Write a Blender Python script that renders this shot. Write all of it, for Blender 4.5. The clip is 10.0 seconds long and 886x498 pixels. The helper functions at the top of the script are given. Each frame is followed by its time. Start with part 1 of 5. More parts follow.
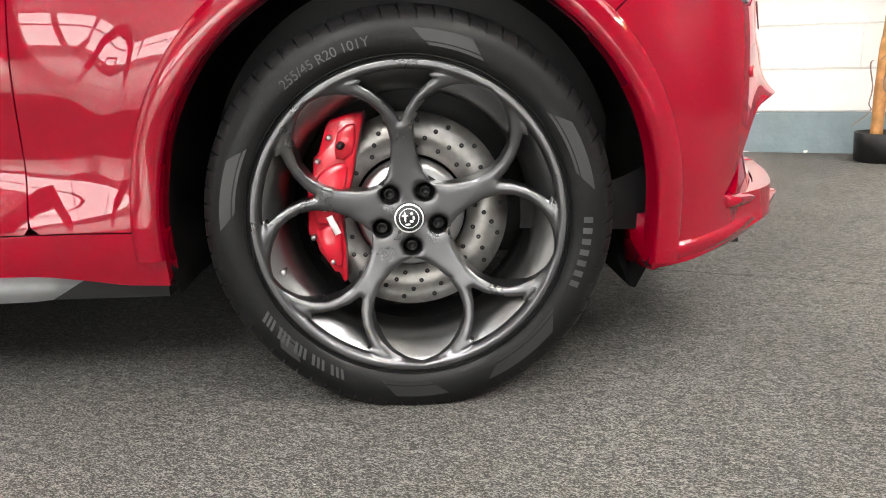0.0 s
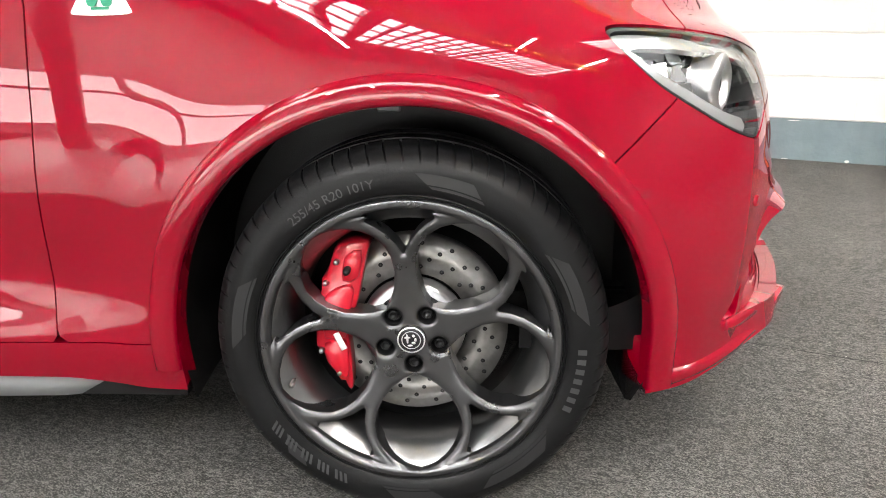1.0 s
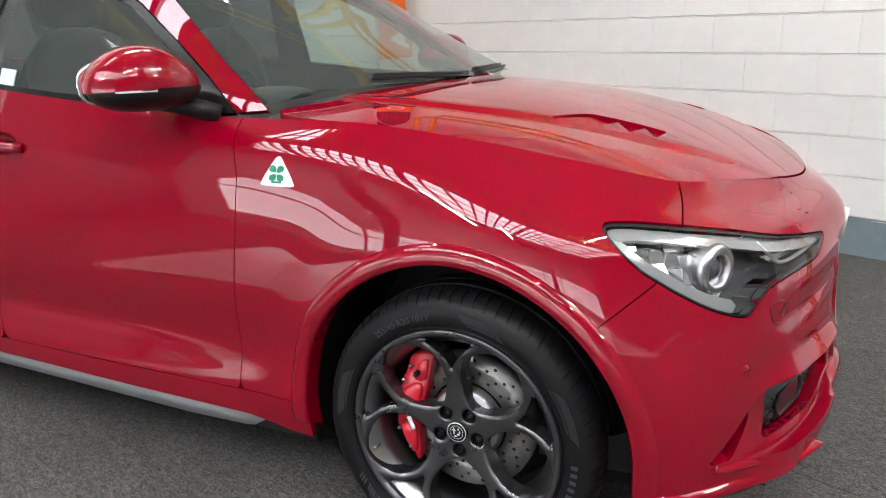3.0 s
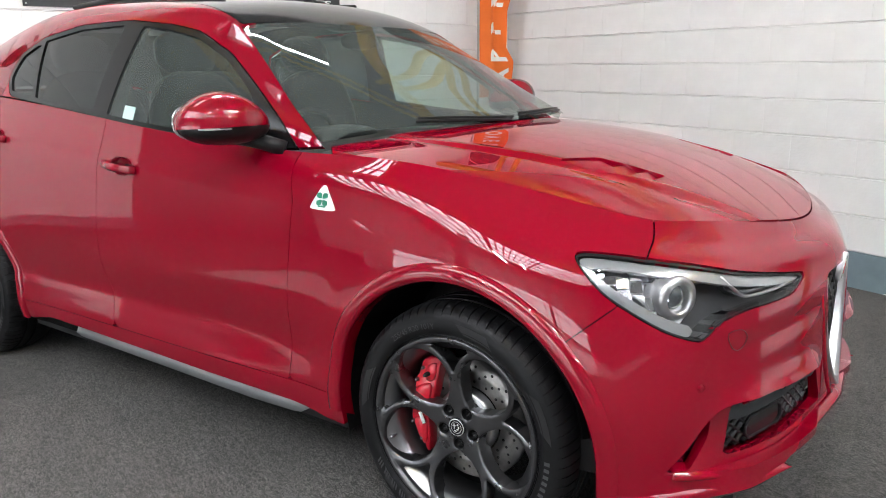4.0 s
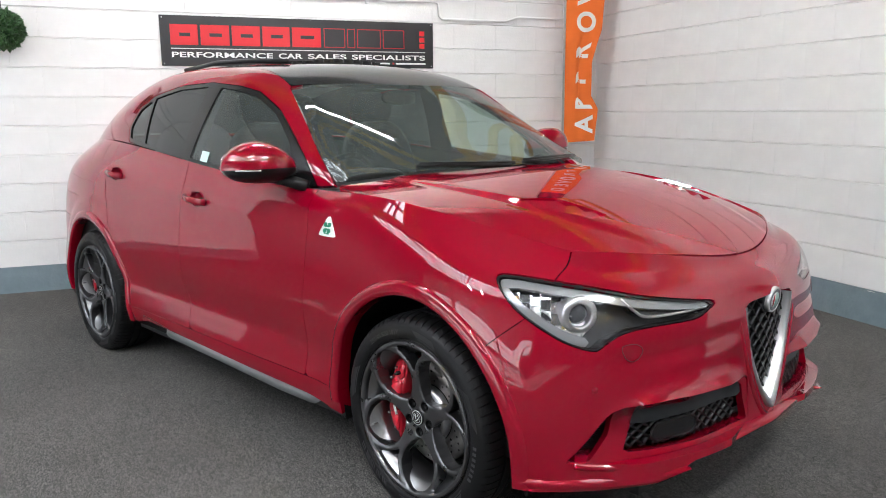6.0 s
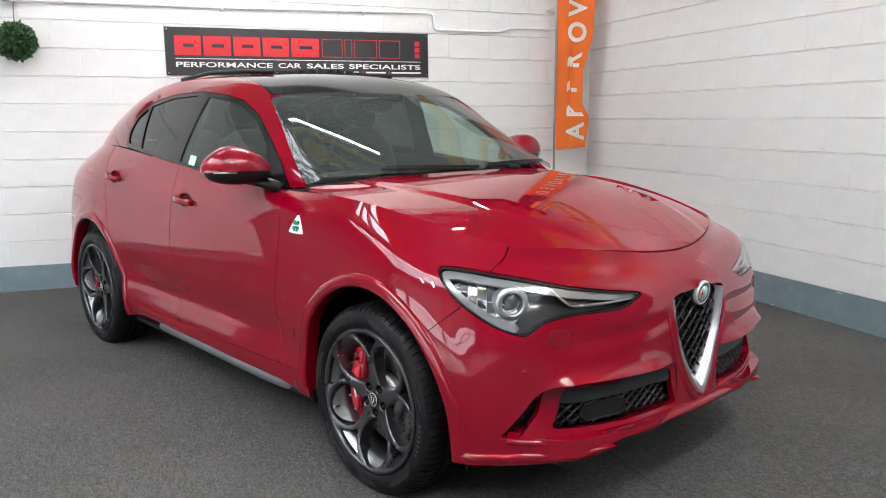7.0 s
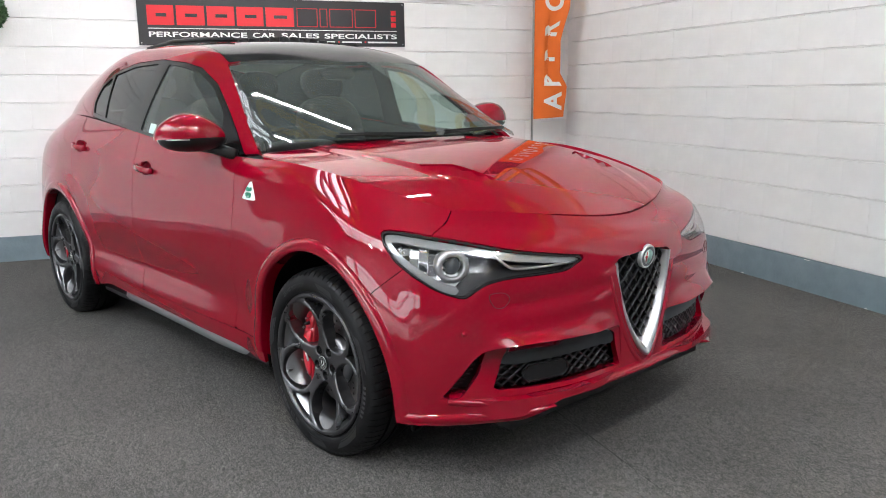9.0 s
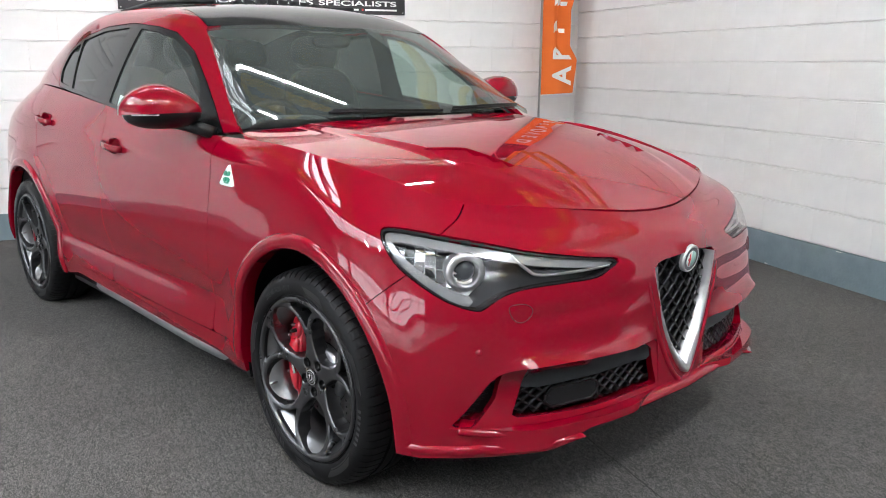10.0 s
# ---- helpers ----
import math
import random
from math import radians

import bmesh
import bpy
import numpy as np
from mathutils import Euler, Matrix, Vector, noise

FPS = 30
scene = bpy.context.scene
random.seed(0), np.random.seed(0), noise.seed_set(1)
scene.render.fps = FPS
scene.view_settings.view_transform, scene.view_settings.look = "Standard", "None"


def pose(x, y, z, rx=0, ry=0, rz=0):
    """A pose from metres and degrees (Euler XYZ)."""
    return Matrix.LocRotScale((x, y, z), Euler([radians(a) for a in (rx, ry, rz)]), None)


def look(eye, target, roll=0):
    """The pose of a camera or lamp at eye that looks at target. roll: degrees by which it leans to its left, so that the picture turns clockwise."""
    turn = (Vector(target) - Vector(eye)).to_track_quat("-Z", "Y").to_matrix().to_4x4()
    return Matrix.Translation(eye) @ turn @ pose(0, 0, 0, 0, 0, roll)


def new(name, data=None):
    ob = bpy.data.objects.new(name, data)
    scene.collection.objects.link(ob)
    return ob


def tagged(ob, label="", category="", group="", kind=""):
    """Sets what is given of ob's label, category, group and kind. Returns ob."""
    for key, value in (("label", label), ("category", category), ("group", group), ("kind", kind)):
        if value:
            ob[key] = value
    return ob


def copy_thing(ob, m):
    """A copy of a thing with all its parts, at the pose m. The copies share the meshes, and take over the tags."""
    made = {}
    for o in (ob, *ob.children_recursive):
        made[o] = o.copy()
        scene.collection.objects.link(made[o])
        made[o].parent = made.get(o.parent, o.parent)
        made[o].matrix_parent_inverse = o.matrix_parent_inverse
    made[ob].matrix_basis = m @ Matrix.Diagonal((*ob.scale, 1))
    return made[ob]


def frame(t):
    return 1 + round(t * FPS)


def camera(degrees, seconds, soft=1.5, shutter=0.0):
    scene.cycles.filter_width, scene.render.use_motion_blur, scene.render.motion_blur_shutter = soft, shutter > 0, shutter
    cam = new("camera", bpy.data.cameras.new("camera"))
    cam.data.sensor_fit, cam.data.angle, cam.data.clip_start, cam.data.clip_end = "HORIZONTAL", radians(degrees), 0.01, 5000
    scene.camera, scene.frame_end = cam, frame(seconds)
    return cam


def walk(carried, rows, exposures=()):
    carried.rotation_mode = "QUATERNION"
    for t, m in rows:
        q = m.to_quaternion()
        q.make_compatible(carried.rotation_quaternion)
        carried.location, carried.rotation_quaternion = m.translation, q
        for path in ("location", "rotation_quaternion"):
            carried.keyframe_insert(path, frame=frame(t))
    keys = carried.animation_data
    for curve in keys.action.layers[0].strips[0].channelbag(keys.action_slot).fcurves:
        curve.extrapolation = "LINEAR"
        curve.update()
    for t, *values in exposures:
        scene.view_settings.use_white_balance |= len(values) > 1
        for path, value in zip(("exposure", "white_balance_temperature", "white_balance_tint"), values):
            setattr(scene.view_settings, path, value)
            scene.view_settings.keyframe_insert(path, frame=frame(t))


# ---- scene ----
cam = camera(58.7, 10.0, 1.0)
PATH = [
    (0, (0.055, -2.277, 0.649), (0.059, -0.339, 0.154), -1.9),
    (0.5, (0.076, -2.255, 0.714), (0.047, -0.34, 0.139), -1.5),
    (1, (0.137, -2.236, 0.981), (0.029, -0.344, 0.344), -1.0),
    (1.5, (0.226, -2.297, 1.198), (-0.049, -0.421, 0.563), -1.1),
    (2, (0.365, -2.446, 1.263), (-0.095, -0.598, 0.651), -1.1),
    (2.5, (0.54, -2.513, 1.297), (-0.123, -0.715, 0.726), -1.0),
    (2.7, (0.622, -2.504, 1.299), (-0.115, -0.728, 0.747), -1.0),
    (3.8, (1.078, -2.606, 1.345), (-0.002, -0.985, 0.888), -0.2),
    (4, (1.17, -2.642, 1.358), (0.047, -1.048, 0.914), -0.1),
    (4.5, (1.386, -2.652, 1.378), (0.156, -1.129, 0.965), -0.1),
    (5, (1.617, -2.601, 1.395), (0.305, -1.143, 1.007), -0.3),
    (5.5, (1.774, -2.633, 1.402), (0.405, -1.221, 1.039), -0.3),
    (6.8, (2.201, -2.656, 1.402), (0.748, -1.321, 1.077), -0.2),
    (7, (2.272, -2.644, 1.4), (0.819, -1.307, 1.076), -0.2),
    (7.5, (2.406, -2.622, 1.388), (0.945, -1.295, 1.062), -0.2),
    (8, (2.463, -2.616, 1.385), (1.003, -1.293, 1.046), -0.4),
    (8.5, (2.462, -2.591, 1.382), (1.009, -1.264, 1.022), -0.5),
    (9, (2.423, -2.529, 1.37), (0.984, -1.196, 0.981), -0.4),
    (9.5, (2.275, -2.413, 1.347), (0.847, -1.078, 0.925), -0.1),
    (10, (2.074, -2.267, 1.362), (0.653, -0.934, 0.91), 0.3),
]
walk(cam, [(t, look(eye, target, roll)) for t, eye, target, roll in PATH],
     [(0.0, 2.46, 6780, 10), (1.0, 2.46, 6700, 10), (2.0, 1.98, 6500, 10), (2.7, 1.80, 6350, 10.5), (4.0, 1.74, 6150, 10.5), (7.0, 1.54, 6080, 10.5), (9.0, 1.57, 6080, 10.5), (10.0, 1.68, 6050, 10.5)])

# ---- world and light ----
world = bpy.data.worlds.new("World")
scene.world = world
world.use_nodes = True
wn = world.node_tree.nodes
sky = wn.new("ShaderNodeTexSky")
sky.sky_type, sky.sun_disc, sky.sun_elevation, sky.sun_rotation = "NISHITA", False, radians(40), radians(120)
world.node_tree.links.new(sky.outputs[0], wn["Background"].inputs[0])
wn["Background"].inputs[1].default_value = 0.1

# ---- small helpers ----
def mat(name, color, rough=0.5, metal=0.0, **kw):
    m = bpy.data.materials.new(name)
    m.use_nodes = True
    b = m.node_tree.nodes["Principled BSDF"]
    b.inputs["Base Color"].default_value = (*color, 1)
    b.inputs["Roughness"].default_value = rough
    b.inputs["Metallic"].default_value = metal
    for k, v in kw.items():
        b.inputs[k.replace("_", " ")].default_value = v
    return m

def mesh_of(name, verts, faces, material=None, smooth=True):
    me = bpy.data.meshes.new(name)
    me.from_pydata([tuple(v) for v in verts], [], [tuple(f) for f in faces])
    if smooth:
        me.polygons.foreach_set("use_smooth", [True] * len(me.polygons))
    if material:
        me.materials.append(material)
    me.update()
    return me

def link(name, me, parent=None, label=""):
    ob = new(name, me)
    if parent is not None:
        ob.parent = parent
    if label:
        ob["label"] = label
    return ob

def part(name, bm, material, parent, label=""):
    me = bpy.data.meshes.new(name)
    bm.to_mesh(me)
    bm.free()
    me.materials.append(material)
    return link(name, me, parent, label)

def box(bm, x0, x1, y0, y1, z0, z1, bevel=0.0, m=None):
    r = bmesh.ops.create_cube(bm, size=1, matrix=Matrix.Translation(((x0 + x1) / 2, (y0 + y1) / 2, (z0 + z1) / 2)) @ Matrix.Diagonal((x1 - x0, y1 - y0, z1 - z0, 1)))
    vs = r["verts"]
    if bevel:
        es = list({e for v in vs for e in v.link_edges})
        r = bmesh.ops.bevel(bm, geom=es, offset=bevel, segments=2, affect="EDGES", profile=0.5)
        vs = r["verts"] + [v for v in vs if v.is_valid]
    if m is not None:
        bmesh.ops.transform(bm, matrix=m, verts=list({v for v in vs if v.is_valid}))
    return bm

# ---- materials ----
def noisy(m, scale=8.0, amount=0.15, bump=0.0, bump_scale=60.0, rough_amount=0.0, detail=5.0, second=0.0, second_scale=1.3):
    """Adds variation of colour at two scales, and fine relief, to a material."""
    t = m.node_tree
    b = t.nodes["Principled BSDF"]
    col = tuple(b.inputs["Base Color"].default_value)
    co = t.nodes.new("ShaderNodeTexCoord")
    def tex(sc, det):
        n = t.nodes.new("ShaderNodeTexNoise")
        n.inputs["Scale"].default_value, n.inputs["Detail"].default_value = sc, det
        t.links.new(co.outputs["Object"], n.inputs["Vector"])
        return n
    def scaled(src, lo, hi):
        r = t.nodes.new("ShaderNodeMapRange")
        r.inputs["From Min"].default_value, r.inputs["From Max"].default_value = .3, .7
        r.inputs["To Min"].default_value, r.inputs["To Max"].default_value = lo, hi
        t.links.new(src, r.inputs["Value"])
        return r.outputs[0]
    n1 = tex(scale, detail)
    f = scaled(n1.outputs["Fac"], 1 - amount, 1 + amount)
    if second:
        f2 = scaled(tex(second_scale, 3).outputs["Fac"], 1 - second, 1 + second)
        mu = t.nodes.new("ShaderNodeMath"); mu.operation = "MULTIPLY"
        t.links.new(f, mu.inputs[0]); t.links.new(f2, mu.inputs[1])
        f = mu.outputs[0]
    vm = t.nodes.new("ShaderNodeVectorMath"); vm.operation = "SCALE"
    vm.inputs[0].default_value = col[:3]
    t.links.new(f, vm.inputs["Scale"])
    t.links.new(vm.outputs[0], b.inputs["Base Color"])
    if bump:
        bp = t.nodes.new("ShaderNodeBump")
        bp.inputs["Strength"].default_value = bump
        bp.inputs["Distance"].default_value = .01
        t.links.new(tex(bump_scale, 6).outputs["Fac"], bp.inputs["Height"])
        t.links.new(bp.outputs[0], b.inputs["Normal"])
    if rough_amount:
        r0 = b.inputs["Roughness"].default_value
        t.links.new(scaled(tex(scale * .6, 4).outputs["Fac"], max(0, r0 - rough_amount), min(1, r0 + rough_amount)), b.inputs["Roughness"])
    return m

RED = mat("red_paint", (0.222, 0.0002, 0.0108), 0.5, 0.0, Specular_IOR_Level=0.0, Coat_Weight=1.0, Coat_Roughness=0.0, Coat_IOR=1.62)
WHITE = noisy(mat("white_wall", (0.78, 0.775, 0.765), 0.50), 7, .03, .22, 60, .1, second=.035)
GREY = noisy(mat("grey_skirting", (0.185, 0.24, 0.27), 0.45), 9, .10, .4, 45, .1, second=.06)
BLACK = noisy(mat("black_plastic", (0.006, 0.006, 0.0065), 0.42, Specular_IOR_Level=.28), 30, .15, .08, 300)
TYRE = noisy(mat("rubber", (0.0075, 0.0075, 0.008), 0.42, Specular_IOR_Level=.16), 20, .2, .05, 200, .1)
SKYGLOW = mat("daylight", (1, 1, 1), 0.5, Emission_Strength=3.35, Emission_Color=(.95, .98, 1, 1))
WINGLOW = mat("window_daylight", (1, 1, 1), 0.5, Emission_Strength=1.25, Emission_Color=(.97, .99, 1, 1))
TUBE = mat("tube_light", (1, 1, 1), 0.5, Emission_Strength=160.0, Emission_Color=(1, .97, .92, 1))
STEELW = mat("pale_steel", (.5, .5, .5), .4, .6)
STEELD = mat("grey_steel", (.12, .12, .125), .5, .5)
WHITEP = mat("white_plastic", (.8, .8, .79), .4)
YELLOW = noisy(mat("yellow_paint", (.62, .36, .02), .45), 6, .12)
SIGNBLK = noisy(mat("sign_black", (.018, .018, .02), .35), 3, .2)
SIGNRED = mat("sign_red", (.62, .012, .02), .4)
ORANGE = noisy(mat("orange_cloth", (.78, .155, .012), .75), 4, .06, .1, 900)
FLAGBLK = mat("black_cloth", (.015, .015, .017), .8)
LEAF = noisy(mat("leaf_green", (.055, .125, .045), .5), 30, .5)
LEAFD = noisy(mat("leaf_dark", (.02, .06, .03), .5), 20, .4)
TRUNK = noisy(mat("bark_orange", (.42, .20, .07), .7), 22, .3, .5, 60, detail=8)
VINE = mat("vine_brown", (.22, .15, .11), .7)

def carpet():
    m = mat("carpet", (.07, .066, .062), .95)
    t = m.node_tree
    b = t.nodes["Principled BSDF"]
    co = t.nodes.new("ShaderNodeTexCoord")
    mp = t.nodes.new("ShaderNodeMapping")
    mp.inputs["Scale"].default_value = (1, 2.2, 1)
    t.links.new(co.outputs["Object"], mp.inputs["Vector"])
    def tex(sc, det, vec):
        n = t.nodes.new("ShaderNodeTexNoise")
        n.inputs["Scale"].default_value, n.inputs["Detail"].default_value, n.inputs["Roughness"].default_value = sc, det, .65
        t.links.new(vec, n.inputs["Vector"])
        return n.outputs["Fac"]
    fine, mid, big = tex(235, 4, mp.outputs[0]), tex(60, 4, mp.outputs[0]), tex(.9, 4, co.outputs["Object"])
    ramp = t.nodes.new("ShaderNodeValToRGB")
    e = ramp.color_ramp.elements
    e[0].position, e[0].color = .42, (.015, .0142, .0134, 1)
    e[1].position, e[1].color = .615, (.185, .176, .164, 1)
    k = e.new(.5); k.color = (.049, .0465, .0435, 1)
    mx = t.nodes.new("ShaderNodeMath"); mx.operation = "MULTIPLY_ADD"
    mx.inputs[1].default_value, mx.inputs[2].default_value = .35, -.175
    t.links.new(mid, mx.inputs[0])
    ad = t.nodes.new("ShaderNodeMath"); ad.operation = "ADD"
    t.links.new(fine, ad.inputs[0]); t.links.new(mx.outputs[0], ad.inputs[1])
    t.links.new(ad.outputs[0], ramp.inputs[0])
    sc = t.nodes.new("ShaderNodeMapRange")
    sc.inputs["From Min"].default_value, sc.inputs["From Max"].default_value, sc.inputs["To Min"].default_value, sc.inputs["To Max"].default_value = .3, .7, .82, 1.2
    t.links.new(big, sc.inputs["Value"])
    vm = t.nodes.new("ShaderNodeVectorMath"); vm.operation = "SCALE"
    t.links.new(ramp.outputs[0], vm.inputs[0]); t.links.new(sc.outputs[0], vm.inputs["Scale"])
    t.links.new(vm.outputs[0], b.inputs["Base Color"])
    bp = t.nodes.new("ShaderNodeBump")
    bp.inputs["Strength"].default_value, bp.inputs["Distance"].default_value = .6, .004
    t.links.new(ad.outputs[0], bp.inputs["Height"]); t.links.new(bp.outputs[0], b.inputs["Normal"])
    return m
CARPET = carpet()

# ---- cutting panels out of the surfaces ----
def clip(V, F, phi):
    """The part of a mesh where phi is below zero."""
    d = phi(V)
    out, faces, cache = list(V), [], {}
    for f in F:
        ds = [d[i] for i in f]
        if max(ds) < 0:
            faces.append(f)
        elif min(ds) < 0:
            g = []
            for k in range(len(f)):
                a, b = f[k], f[(k + 1) % len(f)]
                da, db = d[a], d[b]
                if da < 0:
                    g.append(a)
                if (da < 0) != (db < 0):
                    key = (min(a, b), max(a, b))
                    if key not in cache:
                        w = da / (da - db)
                        cache[key] = len(out)
                        out.append(V[a] + (V[b] - V[a]) * w)
                    g.append(cache[key])
            if len(g) > 2:
                faces.append(tuple(g))
    used = sorted({i for f in faces for i in f})
    where = {i: k for k, i in enumerate(used)}
    return np.array([out[i] for i in used]).reshape(-1, 3), [tuple(where[i] for i in f) for f in faces]

def poly(points, axes=(0, 2), grow=0.0, coords=None):
    """Signed distance to an outline, below zero inside it."""
    P = np.array(points, float)
    Q = np.roll(P, -1, 0)
    def phi(V):
        X = coords(V) if coords else V[:, list(axes)]
        best, odd = np.full(len(X), 1e9), np.zeros(len(X), bool)
        for a, b in zip(P, Q):
            e, w = b - a, X - a
            t = np.clip((w @ e) / max(e @ e, 1e-12), 0, 1)
            best = np.minimum(best, ((w - t[:, None] * e) ** 2).sum(1))
            c = (a[1] > X[:, 1]) != (b[1] > X[:, 1])
            if abs(e[1]) > 1e-12:
                odd ^= c & (X[:, 0] < a[0] + e[0] * (X[:, 1] - a[1]) / e[1])
        d = np.sqrt(best)
        return np.where(odd, -d, d) - grow
    return phi

def circle(cx, cz, r, axes=(0, 2)):
    return lambda V: np.hypot(V[:, axes[0]] - cx, V[:, axes[1]] - cz) - r

def outside(phi):
    return lambda V: -phi(V)

def right_side(V):
    return V[:, 1] + 0.0

def smooth_outline(points, sub=6, closed=True):
    """A rounded outline through a few points."""
    P = np.array(points, float)
    n = len(P)
    out = []
    for i in range(n if closed else n - 1):
        p0, p1, p2, p3 = (P[(i + k) % n] if closed else P[min(max(i + k, 0), n - 1)] for k in (-1, 0, 1, 2))
        for k in range(sub):
            t = k / sub
            out.append(0.5 * (2 * p1 + (p2 - p0) * t + (2 * p0 - 5 * p1 + 4 * p2 - p3) * t * t + (3 * p1 - p0 - 3 * p2 + p3) * t ** 3))
    if not closed:
        out.append(P[-1])
    return np.array(out)

def normals_of(V, F):
    N = np.zeros_like(V)
    for f in F:
        n = np.cross(V[f[1]] - V[f[0]], V[f[2]] - V[f[0]])
        if len(f) > 3:
            n = n + np.cross(V[f[2]] - V[f[0]], V[f[3]] - V[f[0]])
        for i in f:
            N[i] += n
    return N / np.maximum(np.linalg.norm(N, axis=1, keepdims=True), 1e-12)

def with_returns(V, F, depth, lip=0.0025, direction=None):
    """Folds the open edges of a panel inwards, so that it has thickness."""
    N = normals_of(V, F) if direction is None else np.broadcast_to(-np.array(direction, float), V.shape)
    count = {}
    for f in F:
        for k in range(len(f)):
            a, b = f[k], f[(k + 1) % len(f)]
            count[(a, b)] = 1
    edges = [(a, b) for a, b in count if (b, a) not in count]
    verts, faces, where = list(V), list(F), {}
    for a, b in edges:
        for i in (a, b):
            if i not in where:
                where[i] = len(verts)
                verts.append(V[i])
                verts.append(V[i] - N[i] * depth)
        ia, ib = where[a], where[b]
        faces.append((ib, ia, ia + 1, ib + 1))
    return np.array(verts), faces

def cut(surface, trims):
    V, F = surface
    for phi in trims:
        V, F = clip(V, F, phi)
    return V, F

def flip(V, F):
    return V * np.array((1, -1, 1)), [tuple(reversed(f)) for f in F]

def moved(V, F, d):
    return V + normals_of(V, F) * d, F

def panel(name, surface, trims, material, parent, depth=0.018, label="", left=False):
    V, F = cut(surface, trims)
    if depth:
        V, F = with_returns(V, F, depth)
    ob = link(name, mesh_of(name, V, F, material), parent, label)
    if left:
        W2, F2 = flip(V, F)
        return ob, link(name, mesh_of(name, W2, F2, material), parent if left is True else left, label)
    return ob

def lathe(profile, seg=96, a0=0.0, a1=2 * math.pi, closed=True):
    """Turns (radius, along) pairs about the y axis."""
    V, F = [], []
    n = len(profile)
    cnt = seg if closed else seg + 1
    for i in range(cnt):
        a = a0 + (a1 - a0) * i / seg
        for r, y in profile:
            V.append((r * math.cos(a), y, r * math.sin(a)))
    for i in range(seg):
        for k in range(n - 1):
            p, q = i * n + k, ((i + 1) % cnt) * n + k
            F.append((p, p + 1, q + 1, q))
    return np.array(V), F

def extrude_outline(outline, depth, to3d, bevel=0.0):
    """A solid from a flat outline; to3d(u, v, w) places it."""
    O = np.array(outline, float)
    c = O.mean(0)
    rings = [(O, 0.0)] if not bevel else [(c + (O - c) * (1 - bevel / np.maximum(np.linalg.norm(O - c, axis=1, keepdims=True), 1e-6)), 0.0), (O, bevel)]
    rings.append((O, depth))
    V, F = [], []
    n = len(O)
    for R, w in rings:
        V += [to3d(u, v, w) for u, v in R]
    for k in range(len(rings) - 1):
        for i in range(n):
            j = (i + 1) % n
            F.append((k * n + i, k * n + j, (k + 1) * n + j, (k + 1) * n + i))
    F.append(tuple(reversed(range(n))))
    F.append(tuple(range((len(rings) - 1) * n, len(rings) * n)))
    return np.array(V), F

def sweep(path, shape, closed_shape=True, caps=True, up=(0, 0, 1)):
    """Carries a flat shape (side, up) along a path of points."""
    P = [Vector(p) for p in path]
    V, F = [], []
    m = len(shape)
    for i, p in enumerate(P):
        d = (P[min(i + 1, len(P) - 1)] - P[max(i - 1, 0)]).normalized()
        side = d.cross(Vector(up)).normalized()
        u2 = side.cross(d).normalized()
        V += [tuple(p + side * a + u2 * b) for a, b in shape]
    for i in range(len(P) - 1):
        for k in range(m if closed_shape else m - 1):
            j = (k + 1) % m
            F.append((i * m + k, i * m + j, (i + 1) * m + j, (i + 1) * m + k))
    if caps and closed_shape:
        F.append(tuple(reversed(range(m))))
        F.append(tuple(range((len(P) - 1) * m, len(P) * m)))
    return np.array(V), F

def tube(path, r, n=8, up=(0, 0, 1)):
    return sweep(path, [(r * math.cos(2 * math.pi * k / n), r * math.sin(2 * math.pi * k / n)) for k in range(n)], up=up)

def blob(center, radii, power=2.4, nu=32, nv=20, shape=None, m=None):
    """A rounded box-like solid; shape(u) may bend it."""
    V, F = [], []
    def sp(c):
        return math.copysign(abs(c) ** (2 / power), c)
    for i in range(nv + 1):
        b = -math.pi / 2 + math.pi * i / nv
        for j in range(nu):
            a = 2 * math.pi * j / nu
            p = Vector((sp(math.cos(b)) * sp(math.cos(a)), sp(math.cos(b)) * sp(math.sin(a)), sp(math.sin(b))))
            if shape:
                p = Vector(shape(p))
            V.append(Vector((p.x * radii[0], p.y * radii[1], p.z * radii[2])))
    for i in range(nv):
        for j in range(nu):
            k = (j + 1) % nu
            F.append((i * nu + j, i * nu + k, (i + 1) * nu + k, (i + 1) * nu + j))
    mm = Matrix.Translation(center) @ (m or Matrix())
    return np.array([tuple(mm @ v) for v in V]), F

def join(*pieces):
    V, F, n = [], [], 0
    for a, b in pieces:
        V += [tuple(v) for v in a]
        F += [tuple(i + n for i in f) for f in b]
        n += len(a)
    return np.array(V), F

def add(name, vf, material, parent, label="", smooth=True):
    return link(name, mesh_of(name, *vf, material, smooth), parent, label)


# ---- room ----
ROOM = Matrix.Translation((-2.816, 4.102, 0)) @ pose(0, 0, 0, 0, 0, -21.7)
LX, LY, HT = 13.0, 13.5, 4.7

def room_box(name, x0, x1, y0, y1, z0, z1, material, label="", kind="structure", category="", parent=None, bevel=0.0):
    bm = box(bmesh.new(), x0, x1, y0, y1, z0, z1, bevel)
    me = bpy.data.meshes.new(name)
    bm.to_mesh(me); bm.free()
    me.materials.append(material)
    ob = new(name, me)
    if parent is None:
        ob.matrix_world = ROOM
        return tagged(ob, label, category, "", kind)
    ob.parent = parent
    if label:
        ob["label"] = label
    return ob

